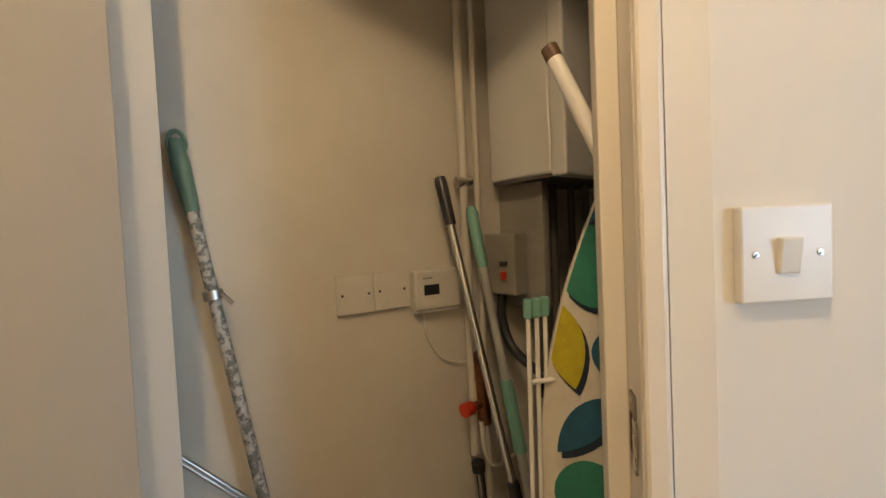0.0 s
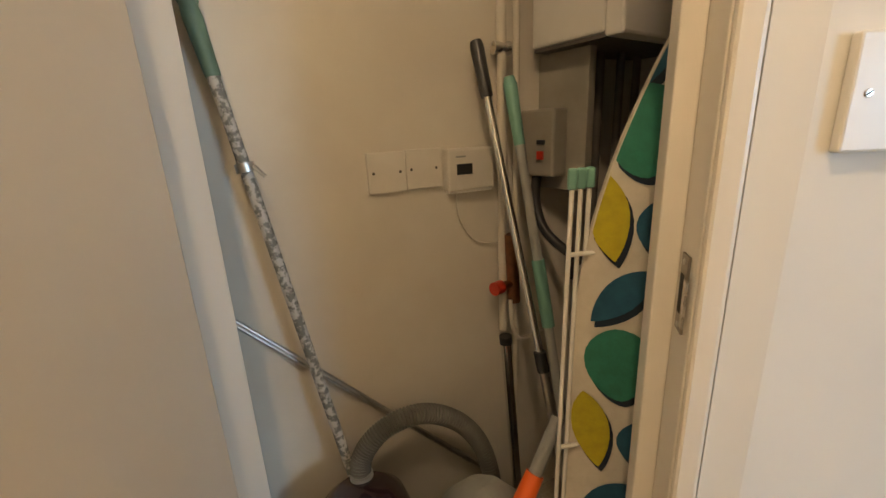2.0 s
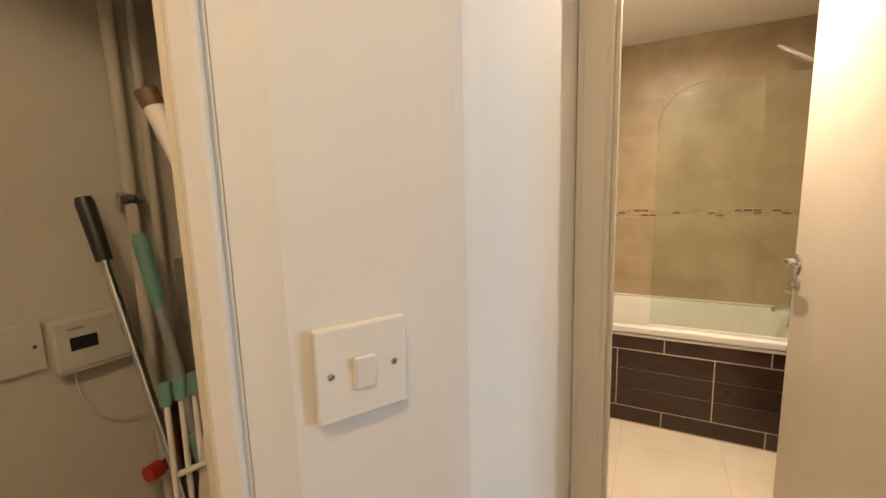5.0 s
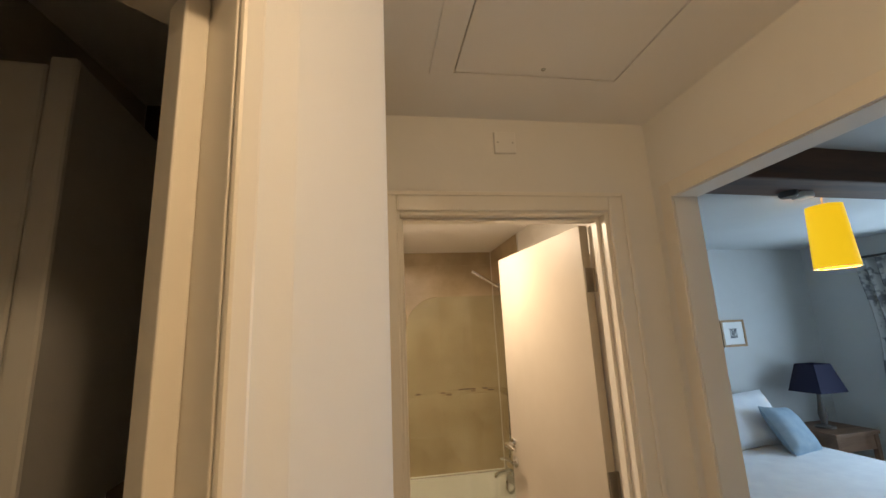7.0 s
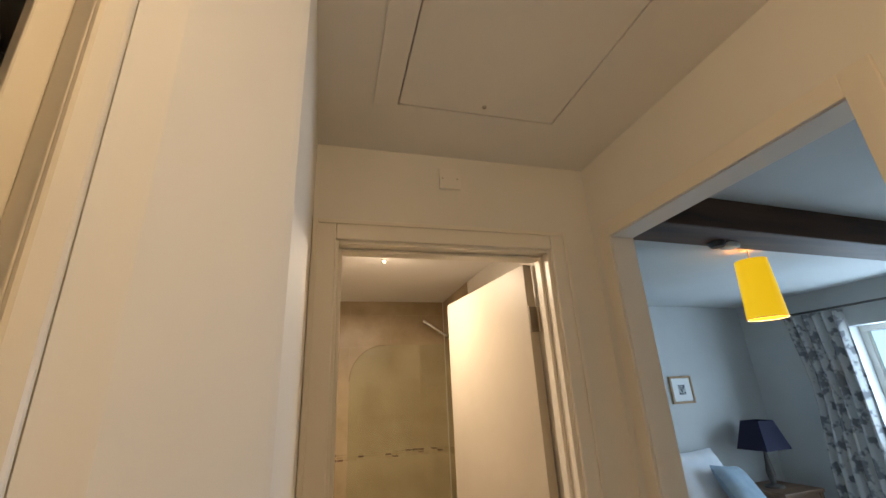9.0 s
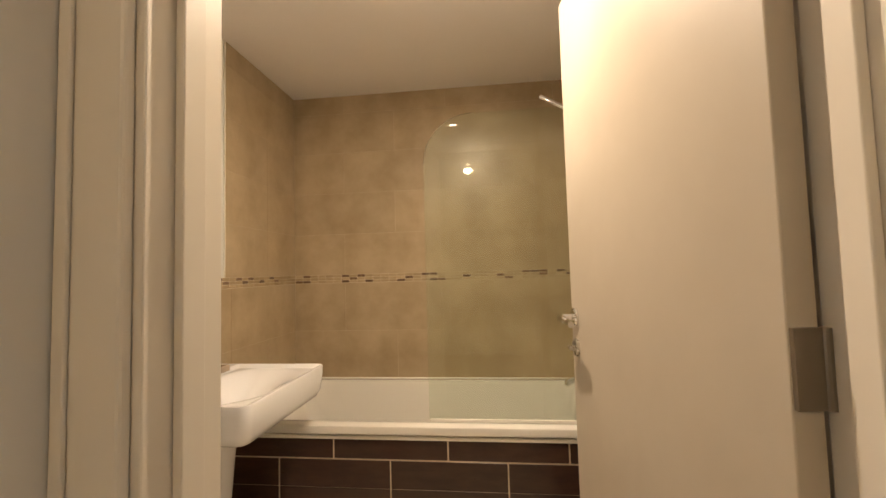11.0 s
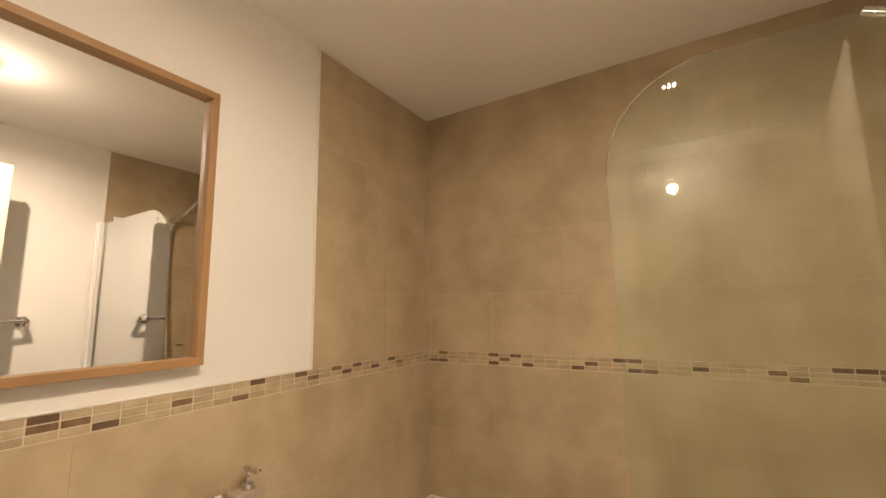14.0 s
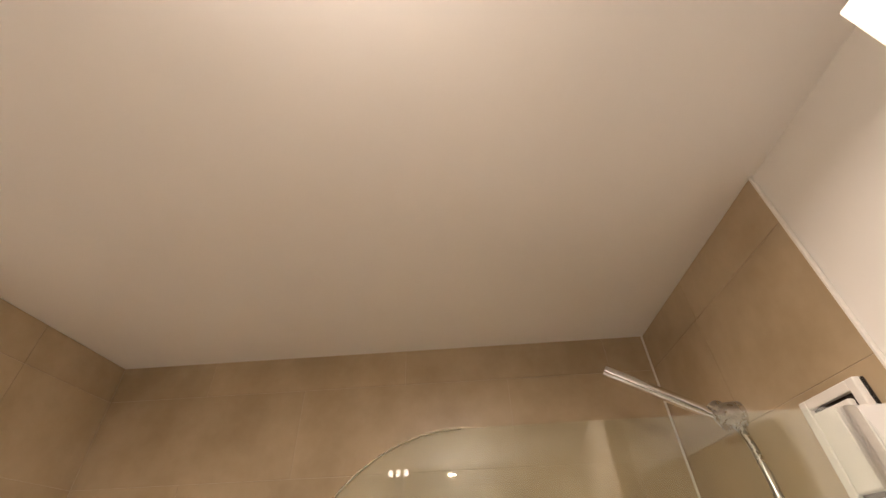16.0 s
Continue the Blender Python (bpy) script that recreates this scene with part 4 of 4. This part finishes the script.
for z, w, dd in ((0.0, 0.12, 0.06), (0.05, 0.125, 0.07), (0.20, 0.118, 0.07), (0.28, 0.085, 0.062), (0.315, 0.04, 0.04), (0.322, 0.0, 0.0)):
    loops.append([b.verts.new(SM @ Vector((dd * math.copysign(abs(math.cos(a)) ** 0.7, math.cos(a)), w * math.copysign(abs(math.sin(a)) ** 0.7, math.sin(a)), z + 0.012))) for a in (2 * math.pi * q / 32 for q in range(32))])
for a, c in zip(loops, loops[1:]):
    for q in range(32):
        b.faces.new((a[q], a[(q + 1) % 32], c[(q + 1) % 32], c[q]))
b.faces.new(loops[0][::-1])
part("body", b, GREYPL, smop, "", True)
part("side_band", box((-0.02, -0.131, 0.03), (0.02, -0.115, 0.25), 0.006, SM), ORANGE, smop, "orange side band")
part("window", box((0.060, -0.085, 0.02), (0.078, 0.085, 0.165), 0.008, SM), BLACK, smop, "dark tinted window")
part("joint", lathe([(0, 0.05), (0.035, 0.045), (0.052, 0.02), (0.055, 0)], 28, SM @ pose(0.045, 0.01, 0.255, 0, 45, 0)), material("speckled_ivory", (0.42, 0.36, 0.24), 0.5, color2=(0.26, 0.21, 0.13), scale=60), smop, "", True)
for s in (-0.085, 0.085):
    part("screw", lathe([(0, 0.002), (0.005, 0)], 12, SM @ pose(0.072, s, 0.19, 0, 90, 0)), BLACK, smop)
part("handle_neck", tube([(0.078, -2.800, 0.345), (0.072, -2.715, 0.450)], [0.021, 0.019], 18), ORANGE, smop, "orange handle tube", True)
part("handle_tube", tube([(0.072, -2.715, 0.450), (0.066, -2.640, 0.545)], 0.014, 16), GREYPL, smop, "", True)

mop = stored("telescopic_mop", "silver telescopic mop handle with a black grip", "mop")
A, Bq = Vector(on_back(-2.640, 1.305, 0.055)), Vector((0.112, -2.605, 0.20))
d = Bq - A
part("grip", tube([A, A + d * 0.01, A + d * 0.10], [0.012, 0.0145, 0.0125], 14), BLACK, mop, "black foam grip", True)
part("upper_tube", tube([A + d * 0.10, A + d * 0.60], 0.0085, 12), CHROME, mop, "", True)
part("collar", tube([A + d * 0.585, A + d * 0.625], 0.0135, 14), BLACK, mop, "black locking collar", True)
part("lower_tube", tube([A + d * 0.62, Bq + d * 0.10], 0.0105, 12), ALU, mop, "", True)

mop2 = stored("floor_mop", "grey mop handle with a mint green grip", "mop")
A, Bq = Vector(on_back(-2.575, 1.235, 0.075)), Vector((0.085, -2.555, 0.15))
d = Bq - A
part("grip", tube([A, A + d * 0.015, A + d * 0.13], [0.011, 0.015, 0.012], 14), MINT, mop2, "mint green grip", True)
part("handle", tube([A + d * 0.12, Bq], 0.0105, 12), GREYPL, mop2, "", True)
part("sleeve", tube([A + d * 0.36, A + d * 0.50], 0.0145, 12), MINT, mop2, "", True)

bar = stored("vacuum_tube", "chrome vacuum tube with a black end leaning in the corner", "tube")
part("tube", tube([on_back(-2.565, 0.60, 0.05), on_back(-2.530, 0.05, 0.06)], 0.014, 16), CHROME, bar, "", True)
part("end_collar", tube([on_back(-2.5655, 0.612, 0.05), on_back(-2.564, 0.59, 0.05)], 0.0165, 16), BLACK, bar, "", True)

air = stored("clothes_airer", "folded white wire clothes airer with mint corners", "clothes airer")
AM = DIAG_C @ pose(-0.196, 0.205, 0, 0, 0.6, 8)
for i, x in enumerate((-0.016, -0.002, 0.012)):
    part("bar", tube([AM @ Vector((x, 0.01 * i, 0.02)), AM @ Vector((x, 0.01 * i, 1.055))], 0.0036, 10), PLASTIC, air, "", True)
    part("corner_cap", box((x - 0.0066, 0.01 * i - 0.0066, 1.042), (x + 0.0066, 0.01 * i + 0.0066, 1.072), 0.003, AM), MINT, air, "mint green plastic corner")
for z in (0.25, 0.60, 0.945):
    part("rung", tube([AM @ Vector((-0.018, 0.0, z)), AM @ Vector((0.04, 0.02, z))], 0.004, 8), PLASTIC, air, "", True)

roll = stored("rolled_blind", "white rolled paper tube with a brown end", "roll")
R0, R1 = Vector((*dg_c(-0.160, 0.14), 1.408)), Vector((*dg_c(-0.119, 0.125), 1.304))
part("roll", tube([R0 + (R1 - R0) * 0.16, R1 + (R1 - R0) * 1.0], 0.0105, 18), PLASTIC, roll, "", True)
part("end_cap", tube([R0, R0 + (R1 - R0) * 0.16], 0.011, 18), PINE, roll, "brown cardboard end", True)

# ironing board: upright, its patterned cover facing the doorway
ib = stored("ironing_board", "folded ironing board with a leaf-patterned cover", "ironing board")
IBM = DIAG_C @ pose(0.002, 0.232, 0.0, 0, 0, 0)     # local x across the board, local -y the cover, local z along it
W, TOP = 0.192, 1.345


def half_width(z):
    """Half the board's width at a height: a long tapering nose."""
    if z > TOP - 0.02:
        return W * 0.10
    t = min(1.0, (TOP - z) / 0.55)
    return W * (0.12 + 0.88 * math.sin(t * math.pi / 2) ** 0.8)


b = bmesh.new()
N = 40
front, back = [], []
for i in range(N + 1):
    z = 0.02 + (TOP - 0.02) * i / N
    w = half_width(z)
    front.append([b.verts.new(IBM @ Vector((w * s, -0.016 + 0.006 * abs(s) ** 4, z))) for s in (-1, -0.9, -0.5, 0, 0.5, 0.9, 1)])
    back.append([b.verts.new(IBM @ Vector((w * s, 0.016, z))) for s in (-1, 1)])
for i in range(N):
    for k in range(6):
        b.faces.new((front[i][k], front[i][k + 1], front[i + 1][k + 1], front[i + 1][k]))
    b.faces.new((back[i][0], back[i + 1][0], back[i + 1][1], back[i][1]))
    b.faces.new((front[i][0], front[i + 1][0], back[i + 1][0], back[i][0]))
    b.faces.new((front[i][6], back[i][1], back[i + 1][1], front[i + 1][6]))
b.faces.new(front[0] + back[0][::-1])
b.faces.new(front[N][::-1] + back[N])
part("padded_cover", b, COVERW, ib, "cream cotton cover", True)


def leaf_print(cx, cz, l, w, turn, mat, dark):
    """A flat printed leaf lying 1 mm on the cover, with a dark lower edge."""
    for grow, off, mt, sh in ((1.0, 0.0012, dark, (0.006, -0.010)), (1.0, 0.0022, mat, (0, 0))):
        bm = bmesh.new()
        pts = []
        for k in range(24):
            a = 2 * math.pi * k / 24
            x, z = w * math.copysign(abs(math.sin(a)) ** (1.7 if w < 0.04 else 1.15), math.sin(a)) * (1 + 0.18 * math.cos(a)), l * math.cos(a)
            c, s = math.cos(radians(turn)), math.sin(radians(turn))
            X, Z = cx + sh[0] + x * c - z * s, cz + sh[1] + x * s + z * c
            hw = half_width(Z) * 0.985
            X = max(-hw, min(hw, X))
            q = abs(X) / max(half_width(Z), 1e-3)
            pts.append(bm.verts.new(IBM @ Vector((X, -0.016 + 0.006 * q ** 4 - off, Z))))
        bm.faces.new(pts)
        part("printed_leaf", bm, mt, ib)


for cx, cz, l, w, turn, mat in ((-0.112, 1.215, 0.062, 0.026, -28, LEAFB), (-0.112, 1.117, 0.062, 0.052, 8, LEAFG), (-0.152, 1.000, 0.068, 0.030, 12, LEAFY),
                                (-0.085, 0.984, 0.042, 0.028, 5, LEAFB), (-0.128, 0.878, 0.058, 0.026, -42, LEAFB), (-0.122, 0.762, 0.064, 0.050, 8, LEAFG),
                                (-0.157, 0.636, 0.074, 0.030, 12, LEAFY), (-0.088, 0.620, 0.042, 0.028, 5, LEAFB), (-0.130, 0.493, 0.060, 0.026, -42, LEAFB),
                                (-0.132, 0.365, 0.068, 0.052, 8, LEAFG), (-0.159, 0.225, 0.082, 0.030, 12, LEAFY), (-0.09, 0.21, 0.045, 0.03, 5, LEAFB),
                                (-0.130, 0.095, 0.050, 0.026, -42, LEAFB), (0.02, 0.85, 0.064, 0.050, 8, LEAFG), (0.06, 0.70, 0.07, 0.03, 12, LEAFY), (0.02, 0.40, 0.064, 0.05, 8, LEAFG),
                                (0.05, 1.02, 0.06, 0.028, -42, LEAFB), (0.0, 0.58, 0.06, 0.028, -42, LEAFB)):
    leaf_print(cx, cz, l, w, turn, mat, NAVY)
part("leg", tube([IBM @ Vector((-0.08, 0.03, 0.0)), IBM @ Vector((-0.05, 0.03, 1.10))], 0.010, 12), DARKIN, ib, "", True)
part("leg", tube([IBM @ Vector((0.08, 0.035, 0.0)), IBM @ Vector((0.05, 0.035, 1.00))], 0.010, 12), DARKIN, ib, "", True)

# ---------------------------------------------------------------- bedroom
beam = structure(placed(part("ceiling_beam", box((1.80, -2.09, 2.04), (5.15, -1.89, CEIL_R + 0.02), 0.008), BEAM)), "dark stained oak ceiling beam", "beam")
pl = bedroom_thing("pendant_lamp", "tapered yellow fabric pendant lampshade, lit, hanging from the ceiling", "lamp")
PX, PY = 3.135, -1.60
bm = lathe([(0.082, 2.100), (0.100, 1.752)], 40, pose(PX, PY, 0))
o = part("shade", bm, SHADE, pl, "", True)
part("ring", tube([(PX + 0.100 * math.cos(a), PY + 0.100 * math.sin(a), 1.753) for a in (2 * math.pi * q / 40 for q in range(41))], 0.003, 6), PAPER, pl)
part("cord", tube([(PX, PY, CEIL_R), (PX, PY, 2.02)], 0.004, 8), CABLEW, pl, "", True)
part("bulb", lathe([(0, 1.88), (0.02, 1.885), (0.03, 1.91), (0.02, 1.95), (0.013, 1.98), (0.013, 2.02), (0, 2.02)], 20, pose(PX, PY - 0.0, 0)), SPOTGLOW, pl, "", True)
part("ceiling_rose", lathe([(0, CEIL_R - 0.02), (0.035, CEIL_R - 0.02), (0.045, CEIL_R)], 24, pose(PX, PY, 0)), PLASTIC, pl, "", True)
det = bedroom_thing("smoke_alarm", "small dark detector fixed under the beam", "alarm")
part("body", lathe([(0, 2.015), (0.028, 2.015), (0.036, 2.025), (0.036, 2.0405)], 24, pose(2.42, -1.95, 0)), BLACK, det, "", True)
part("cap", box((2.47, -1.98, 2.012), (2.53, -1.92, 2.0405), 0.006), PLASTIC, det)

pic = bedroom_thing("framed_picture", "small wood-framed picture with a white mount", "picture")
X0, X1, Z0, Z1 = 3.965, 4.235, 1.245, 1.495
for lo, hi in (((X0, Z0), (X1, Z0 + 0.02)), ((X0, Z1 - 0.02), (X1, Z1)), ((X0, Z0 + 0.02), (X0 + 0.02, Z1 - 0.02)), ((X1 - 0.02, Z0 + 0.02), (X1, Z1 - 0.02))):
    part("frame_bar", box((lo[0], 0.008, lo[1]), (hi[0], 0.030, hi[1]), 0.002), OAK, pic)
part("mount", box((X0 + 0.018, 0.016, Z0 + 0.018), (X1 - 0.018, 0.026, Z1 - 0.018)), PAPER, pic)
part("print", box((4.06, 0.013, 1.325), (4.14, 0.0155, 1.415)), PRINT, pic)

bed = bedroom_thing("double_bed", "made double bed with white linen and a white headboard", "bed")
part("headboard", box((2.55, -0.06, 0.0), (4.30, 0.02, 0.74), 0.02, seg=3), LINEN, bed, "", True)
part("base", box((2.55, -2.02, 0.06), (4.30, -0.07, 0.30), 0.02), LINEN, bed)
part("mattress", box((2.55, -2.02, 0.30), (4.30, -0.07, 0.46), 0.05, seg=4), LINEN, bed, "", True)
def soft_pillow(name, label, lo, m, size, mat):
    b = bmesh.new()
    n = 14
    top, bot = [], []
    for sgn, dst in ((1, top), (-1, bot)):
        for i in range(n + 1):
            row = []
            for j in range(n + 1):
                u, v = 2 * i / n - 1, 2 * j / n - 1
                h = max(0, (1 - abs(u) ** 3.5) * (1 - abs(v) ** 3.5)) ** 0.55
                row.append(b.verts.new(m @ Vector((u * size[0] / 2 * (1 - 0.06 * (1 - abs(v))), v * size[1] / 2 * (1 - 0.06 * (1 - abs(u))), sgn * h * size[2] / 2))))
            dst.append(row)
    for g, flip in ((top, False), (bot, True)):
        for i in range(n):
            for j in range(n):
                f = (g[i][j], g[i + 1][j], g[i + 1][j + 1], g[i][j + 1])
                b.faces.new(f[::-1] if flip else f)
    bmesh.ops.remove_doubles(b, verts=b.verts, dist=0.0005)
    t = part(name, b, mat, None, label, True)
    return tagged(placed(t), label, "pillow")


soft_pillow("pillow", "plump white pillow against the headboard", 0, pose(3.85, -0.20, 0.66, 62, 0, 4), (0.68, 0.46, 0.18), LINEN)
soft_pillow("pillow", "plump white pillow against the headboard", 0, pose(3.05, -0.20, 0.66, 62, 0, -3), (0.68, 0.46, 0.18), LINEN)
soft_pillow("cushion", "blue-grey square cushion leaning on the pillows", 0, pose(4.02, -0.42, 0.60, 55, 8, 14), (0.42, 0.40, 0.15), BLUEF)

bt = bedroom_thing("bedside_table", "brown wooden bedside table", "table")
part("top", box((4.42, -0.46, 0.50), (4.90, -0.02, 0.53), 0.004), PINE, bt)
for x in (4.45, 4.87):
    for y in (-0.43, -0.05):
        part("leg", box((x - 0.02, y - 0.02, 0), (x + 0.02, y + 0.02, 0.50), 0.003), PINE, bt)
part("drawer", box((4.47, -0.44, 0.38), (4.85, -0.06, 0.50), 0.003), PINE, bt)
tl = bedroom_thing("table_lamp", "table lamp with a navy fabric shade", "lamp")
part("base", lathe([(0, 0.53), (0.075, 0.53), (0.075, 0.545), (0.02, 0.56), (0.035, 0.64), (0.02, 0.74), (0.01, 0.86), (0, 0.86)], 28, pose(4.62, -0.24, 0)), DARKIN, tl, "", True)
b = bmesh.new()
for lo, hi in ((0, 1),):
    q0 = [b.verts.new((4.62 + sx * 0.155, -0.24 + sy * 0.14, 0.835)) for sx, sy in ((-1, -1), (1, -1), (1, 1), (-1, 1))]
    q1 = [b.verts.new((4.62 + sx * 0.095, -0.24 + sy * 0.085, 1.075)) for sx, sy in ((-1, -1), (1, -1), (1, 1), (-1, 1))]
    for k in range(4):
        b.faces.new((q0[k], q0[(k + 1) % 4], q1[(k + 1) % 4], q1[k]))
part("shade", b, NAVYF, tl, "navy fabric shade")

win = structure(placed(new("window_bedroom")), "white framed bedroom window in a deep reveal", "window")
for lo, hi in (((-2.2, 0.62), (-0.90, 0.67)), ((-2.2, 1.78), (-0.90, 1.83)), ((-2.2, 0.67), (-2.15, 1.78)), ((-0.95, 0.67), (-0.90, 1.78)), ((-1.58, 0.67), (-1.52, 1.78))):
    part("window_frame", box((5.30, lo[0], lo[1]), (5.36, hi[0], hi[1]), 0.005), PLASTIC, win)
for y0, y1 in ((-2.15, -1.58), (-1.52, -0.95)):
    pn = part("pane", box((5.328, y0, 0.67), (5.334, y1, 1.78)), GLASS, win)
    pn.visible_shadow = False
part("window_sill", box((5.12, -2.24, 0.60), (5.30, -0.86, 0.63), 0.006), PLASTIC, win)
structure(placed(part("backdrop", box((12.0, -14, -3), (12.1, 12, 8)), OUTSIDE)), "hazy daylight outside the window", "backdrop")

cur = bedroom_thing("curtain", "pale curtain with a dark scrolling pattern, drawn open", "curtain")
b = bmesh.new()
rows = []
for k in range(13):
    z = 0.05 + (1.98 - 0.05) * k / 12
    rows.append([b.verts.new((5.085 + 0.035 * math.sin(j * 0.9 + 0.1 * k), -0.93 + 0.011 * j * (1 + 0.08 * math.sin(k * 0.6)), z)) for j in range(41)])
for r0, r1 in zip(rows, rows[1:]):
    for j in range(40):
        b.faces.new((r0[j], r0[j + 1], r1[j + 1], r1[j]))
cl = part("fabric", b, CURTAIN, cur, "", True)
sm = cl.modifiers.new("thickness", "SOLIDIFY")
sm.thickness = 0.004
rodc = bedroom_thing("curtain_pole", "slim dark curtain pole above the window", "curtain pole")
part("pole", tube([(5.085, -2.5, 2.00), (5.085, -0.42, 2.00)], 0.010, 12), DARKIN, rodc, "", True)
for y in (-0.46, -2.46):
    part("bracket", tube([(5.15, y, 2.0), (5.085, y, 2.0)], 0.008, 10), DARKIN, rodc, "", True)
    part("finial", lathe([(0, -0.02), (0.018, -0.01), (0.02, 0.005), (0, 0.02)], 16, pose(5.085, y + (0.05 if y > -1 else -0.05), 2.0, 90, 0, 0)), DARKIN, rodc, "", True)

# ---------------------------------------------------------------- tiles, mosaics and floor tiles
JZ_UP = [1.136, 1.368, 1.605, 1.842, 2.075, 2.180]
JZ_LO = [0.22, 0.52, 0.818, 1.088]


def wall_tiles(parent, axis, fixed, spans, zs, off):
    """Courses of large tiles: axis 0 runs in x on the far wall, axis 1 in y on a side wall; alternate courses are shifted."""
    a0, a1 = spans
    for r, (z0, z1) in enumerate(zip(zs, zs[1:])):
        cuts = [a0] + [c for c in [a0 + off[r % len(off)] + 0.60 * k for k in range(6)] if a0 + 0.03 < c < a1 - 0.03] + [a1]
        for c0, c1 in zip(cuts, cuts[1:]):
            g = 0.0005
            if axis == 0:
                bm = box((c0 + g, fixed, z0 + g), (c1 - g, fixed + 0.010, z1 - g), 0.0005, seg=1)
            else:
                lo, hi = sorted((fixed, fixed - 0.008 * (1 if fixed < 1 else -1)))
                bm = box((lo, c0 + g, z0 + g), (hi, c1 - g, z1 - g), 0.0005, seg=1)
            part("tile", bm, TILE, parent)


wall_tiles(wall_far, 0, 0.0, (0.0, 1.622), [0.50] + [z for z in JZ_LO if z > 0.5], [0.30, 0.0])
wall_tiles(wall_far, 0, 0.0, (0.0, 1.622), JZ_UP, [0.30, 0.0])
wall_tiles(wall_left, 1, 0.0, (-1.78, 0.0), [0.004] + JZ_LO, [0.583])
wall_tiles(wall_left, 1, 0.0, (-0.640, 0.0), JZ_UP, [0.34])
wall_tiles(wall_right, 1, 1.622, (-0.640, 0.0), [0.50] + [z for z in JZ_LO if z > 0.5] + JZ_UP, [0.34])

MZ = (1.0970, 1.1125, 1.1280)
DARK_FAR = ((0.298, 2), (0.345, 1), (0.385, 2), (0.310, 0), (0.435, 0), (0.625, 0), (0.654, 1), (0.742, 2), (0.790, 2), (0.809, 0), (0.868, 0), (0.995, 1),
            (1.186, 1), (1.205, 0), (1.250, 0), (1.310, 2), (1.350, 2), (1.395, 2), (1.430, 1), (0.067, 2), (0.091, 0), (0.021, 0), (1.52, 2), (1.56, 1))
DARK_LEFT = ((-1.518, 1), (-1.480, 1), (-1.440, 2), (-1.440, 0), (-1.389, 2), (-1.257, 2), (-1.257, 1), (-1.210, 1), (-1.170, 0), (-0.994, 1), (-0.862, 0), (-0.821, 2),
             (-0.673, 2), (-0.620, 1), (-0.558, 2), (-0.483, 1), (-0.447, 2), (-0.371, 1), (-0.279, 2), (-0.20, 1), (-1.62, 2), (-1.66, 0))


def mosaic(parent, axis, fixed, a0, a1, dark):
    step = 0.046
    spots, n = [], int((a1 - a0) / step)
    for r in range(3):
        for k in range(n):
            c = a0 + (k + 0.5) * (a1 - a0) / n
            hit = any(rr == r and abs(c - d) < step * 0.5 for d, rr in dark)
            spots.append(((c, fixed, MZ[r]) if axis == 0 else (fixed, c, MZ[r]), 1 if hit else 0))
    w = step / 2 - 0.0011
    if axis == 0:
        pieces("mosaic_tile", spots, (-w, 0.0, -0.0066), (w, 0.010, 0.0066), 0.001, (MOSL, MOSD), parent)
    else:
        s = -1 if fixed < 1 else 1
        lo, hi = sorted((0.0, 0.008 * s))
        pieces("mosaic_tile", spots, (lo, -w, -0.0066), (hi, w, 0.0066), 0.001, (MOSL, MOSD), parent)


part("mosaic_bed", box((-0.0058, -1.78, 1.087), (-0.0012, 0.0, 1.137)), GROUT, wall_left)
part("tile_bed", box((-0.0058, -1.78, 0.0), (-0.0012, 0.0, 1.087)), GROUT, wall_left)
part("tile_bed", box((-0.0058, -0.640, 1.137), (-0.0012, 0.0, 2.18)), GROUT, wall_left)
part("tile_bed", box((1.6232, -0.640, 0.3), (1.6278, 0.0, 2.18)), GROUT, wall_right)
mosaic(wall_far, 0, 0.0, 0.0, 1.622, DARK_FAR)
mosaic(wall_left, 1, 0.0, -1.78, 0.0, DARK_LEFT)
mosaic(wall_right, 1, 1.622, -0.64, 0.0, ((-0.55, 2), (-0.50, 0), (-0.37, 1), (-0.20, 2), (-0.12, 0)))
part("tile_edge_trim", box((-0.004, -0.6455, 1.1365), (0.0022, -0.6405, 2.180), 0.001), SEAL, wall_left, "white tile edging")
part("tile_edge_trim", box((-0.004, -1.78, 1.1367), (0.0022, -0.6456, 1.1407), 0.001), SEAL, wall_left)
part("tile_edge_trim", box((1.6198, -0.6455, 0.56), (1.626, -0.6405, 2.180), 0.001), SEAL, wall_right)
part("corner_seal", tube([(1.6195, -0.002, 0.55), (1.6195, -0.002, 2.18)], 0.003, 8), SEAL, wall_far, "white silicone bead")
part("bath_seal", tube([(0.002, -0.003, RIM + 0.001), (1.62, -0.003, RIM + 0.001)], 0.005, 8), SEAL, wall_far)
part("bath_seal", tube([(0.003, -0.70, RIM + 0.001), (0.003, -0.003, RIM + 0.001)], 0.005, 8), SEAL, wall_left)

for i in range(4):
    for j in range(3):
        x0, y0 = -0.14 + i * 0.45, -1.80 + j * 0.45
        part("floor_tile", box((max(x0, 0) + 0.001, y0 + 0.001, -0.0085), (min(x0 + 0.45, 1.622) - 0.001, min(y0 + 0.45, -0.66) - 0.001, 0.0), 0.0006, seg=1), FLOORT, floor_bath)
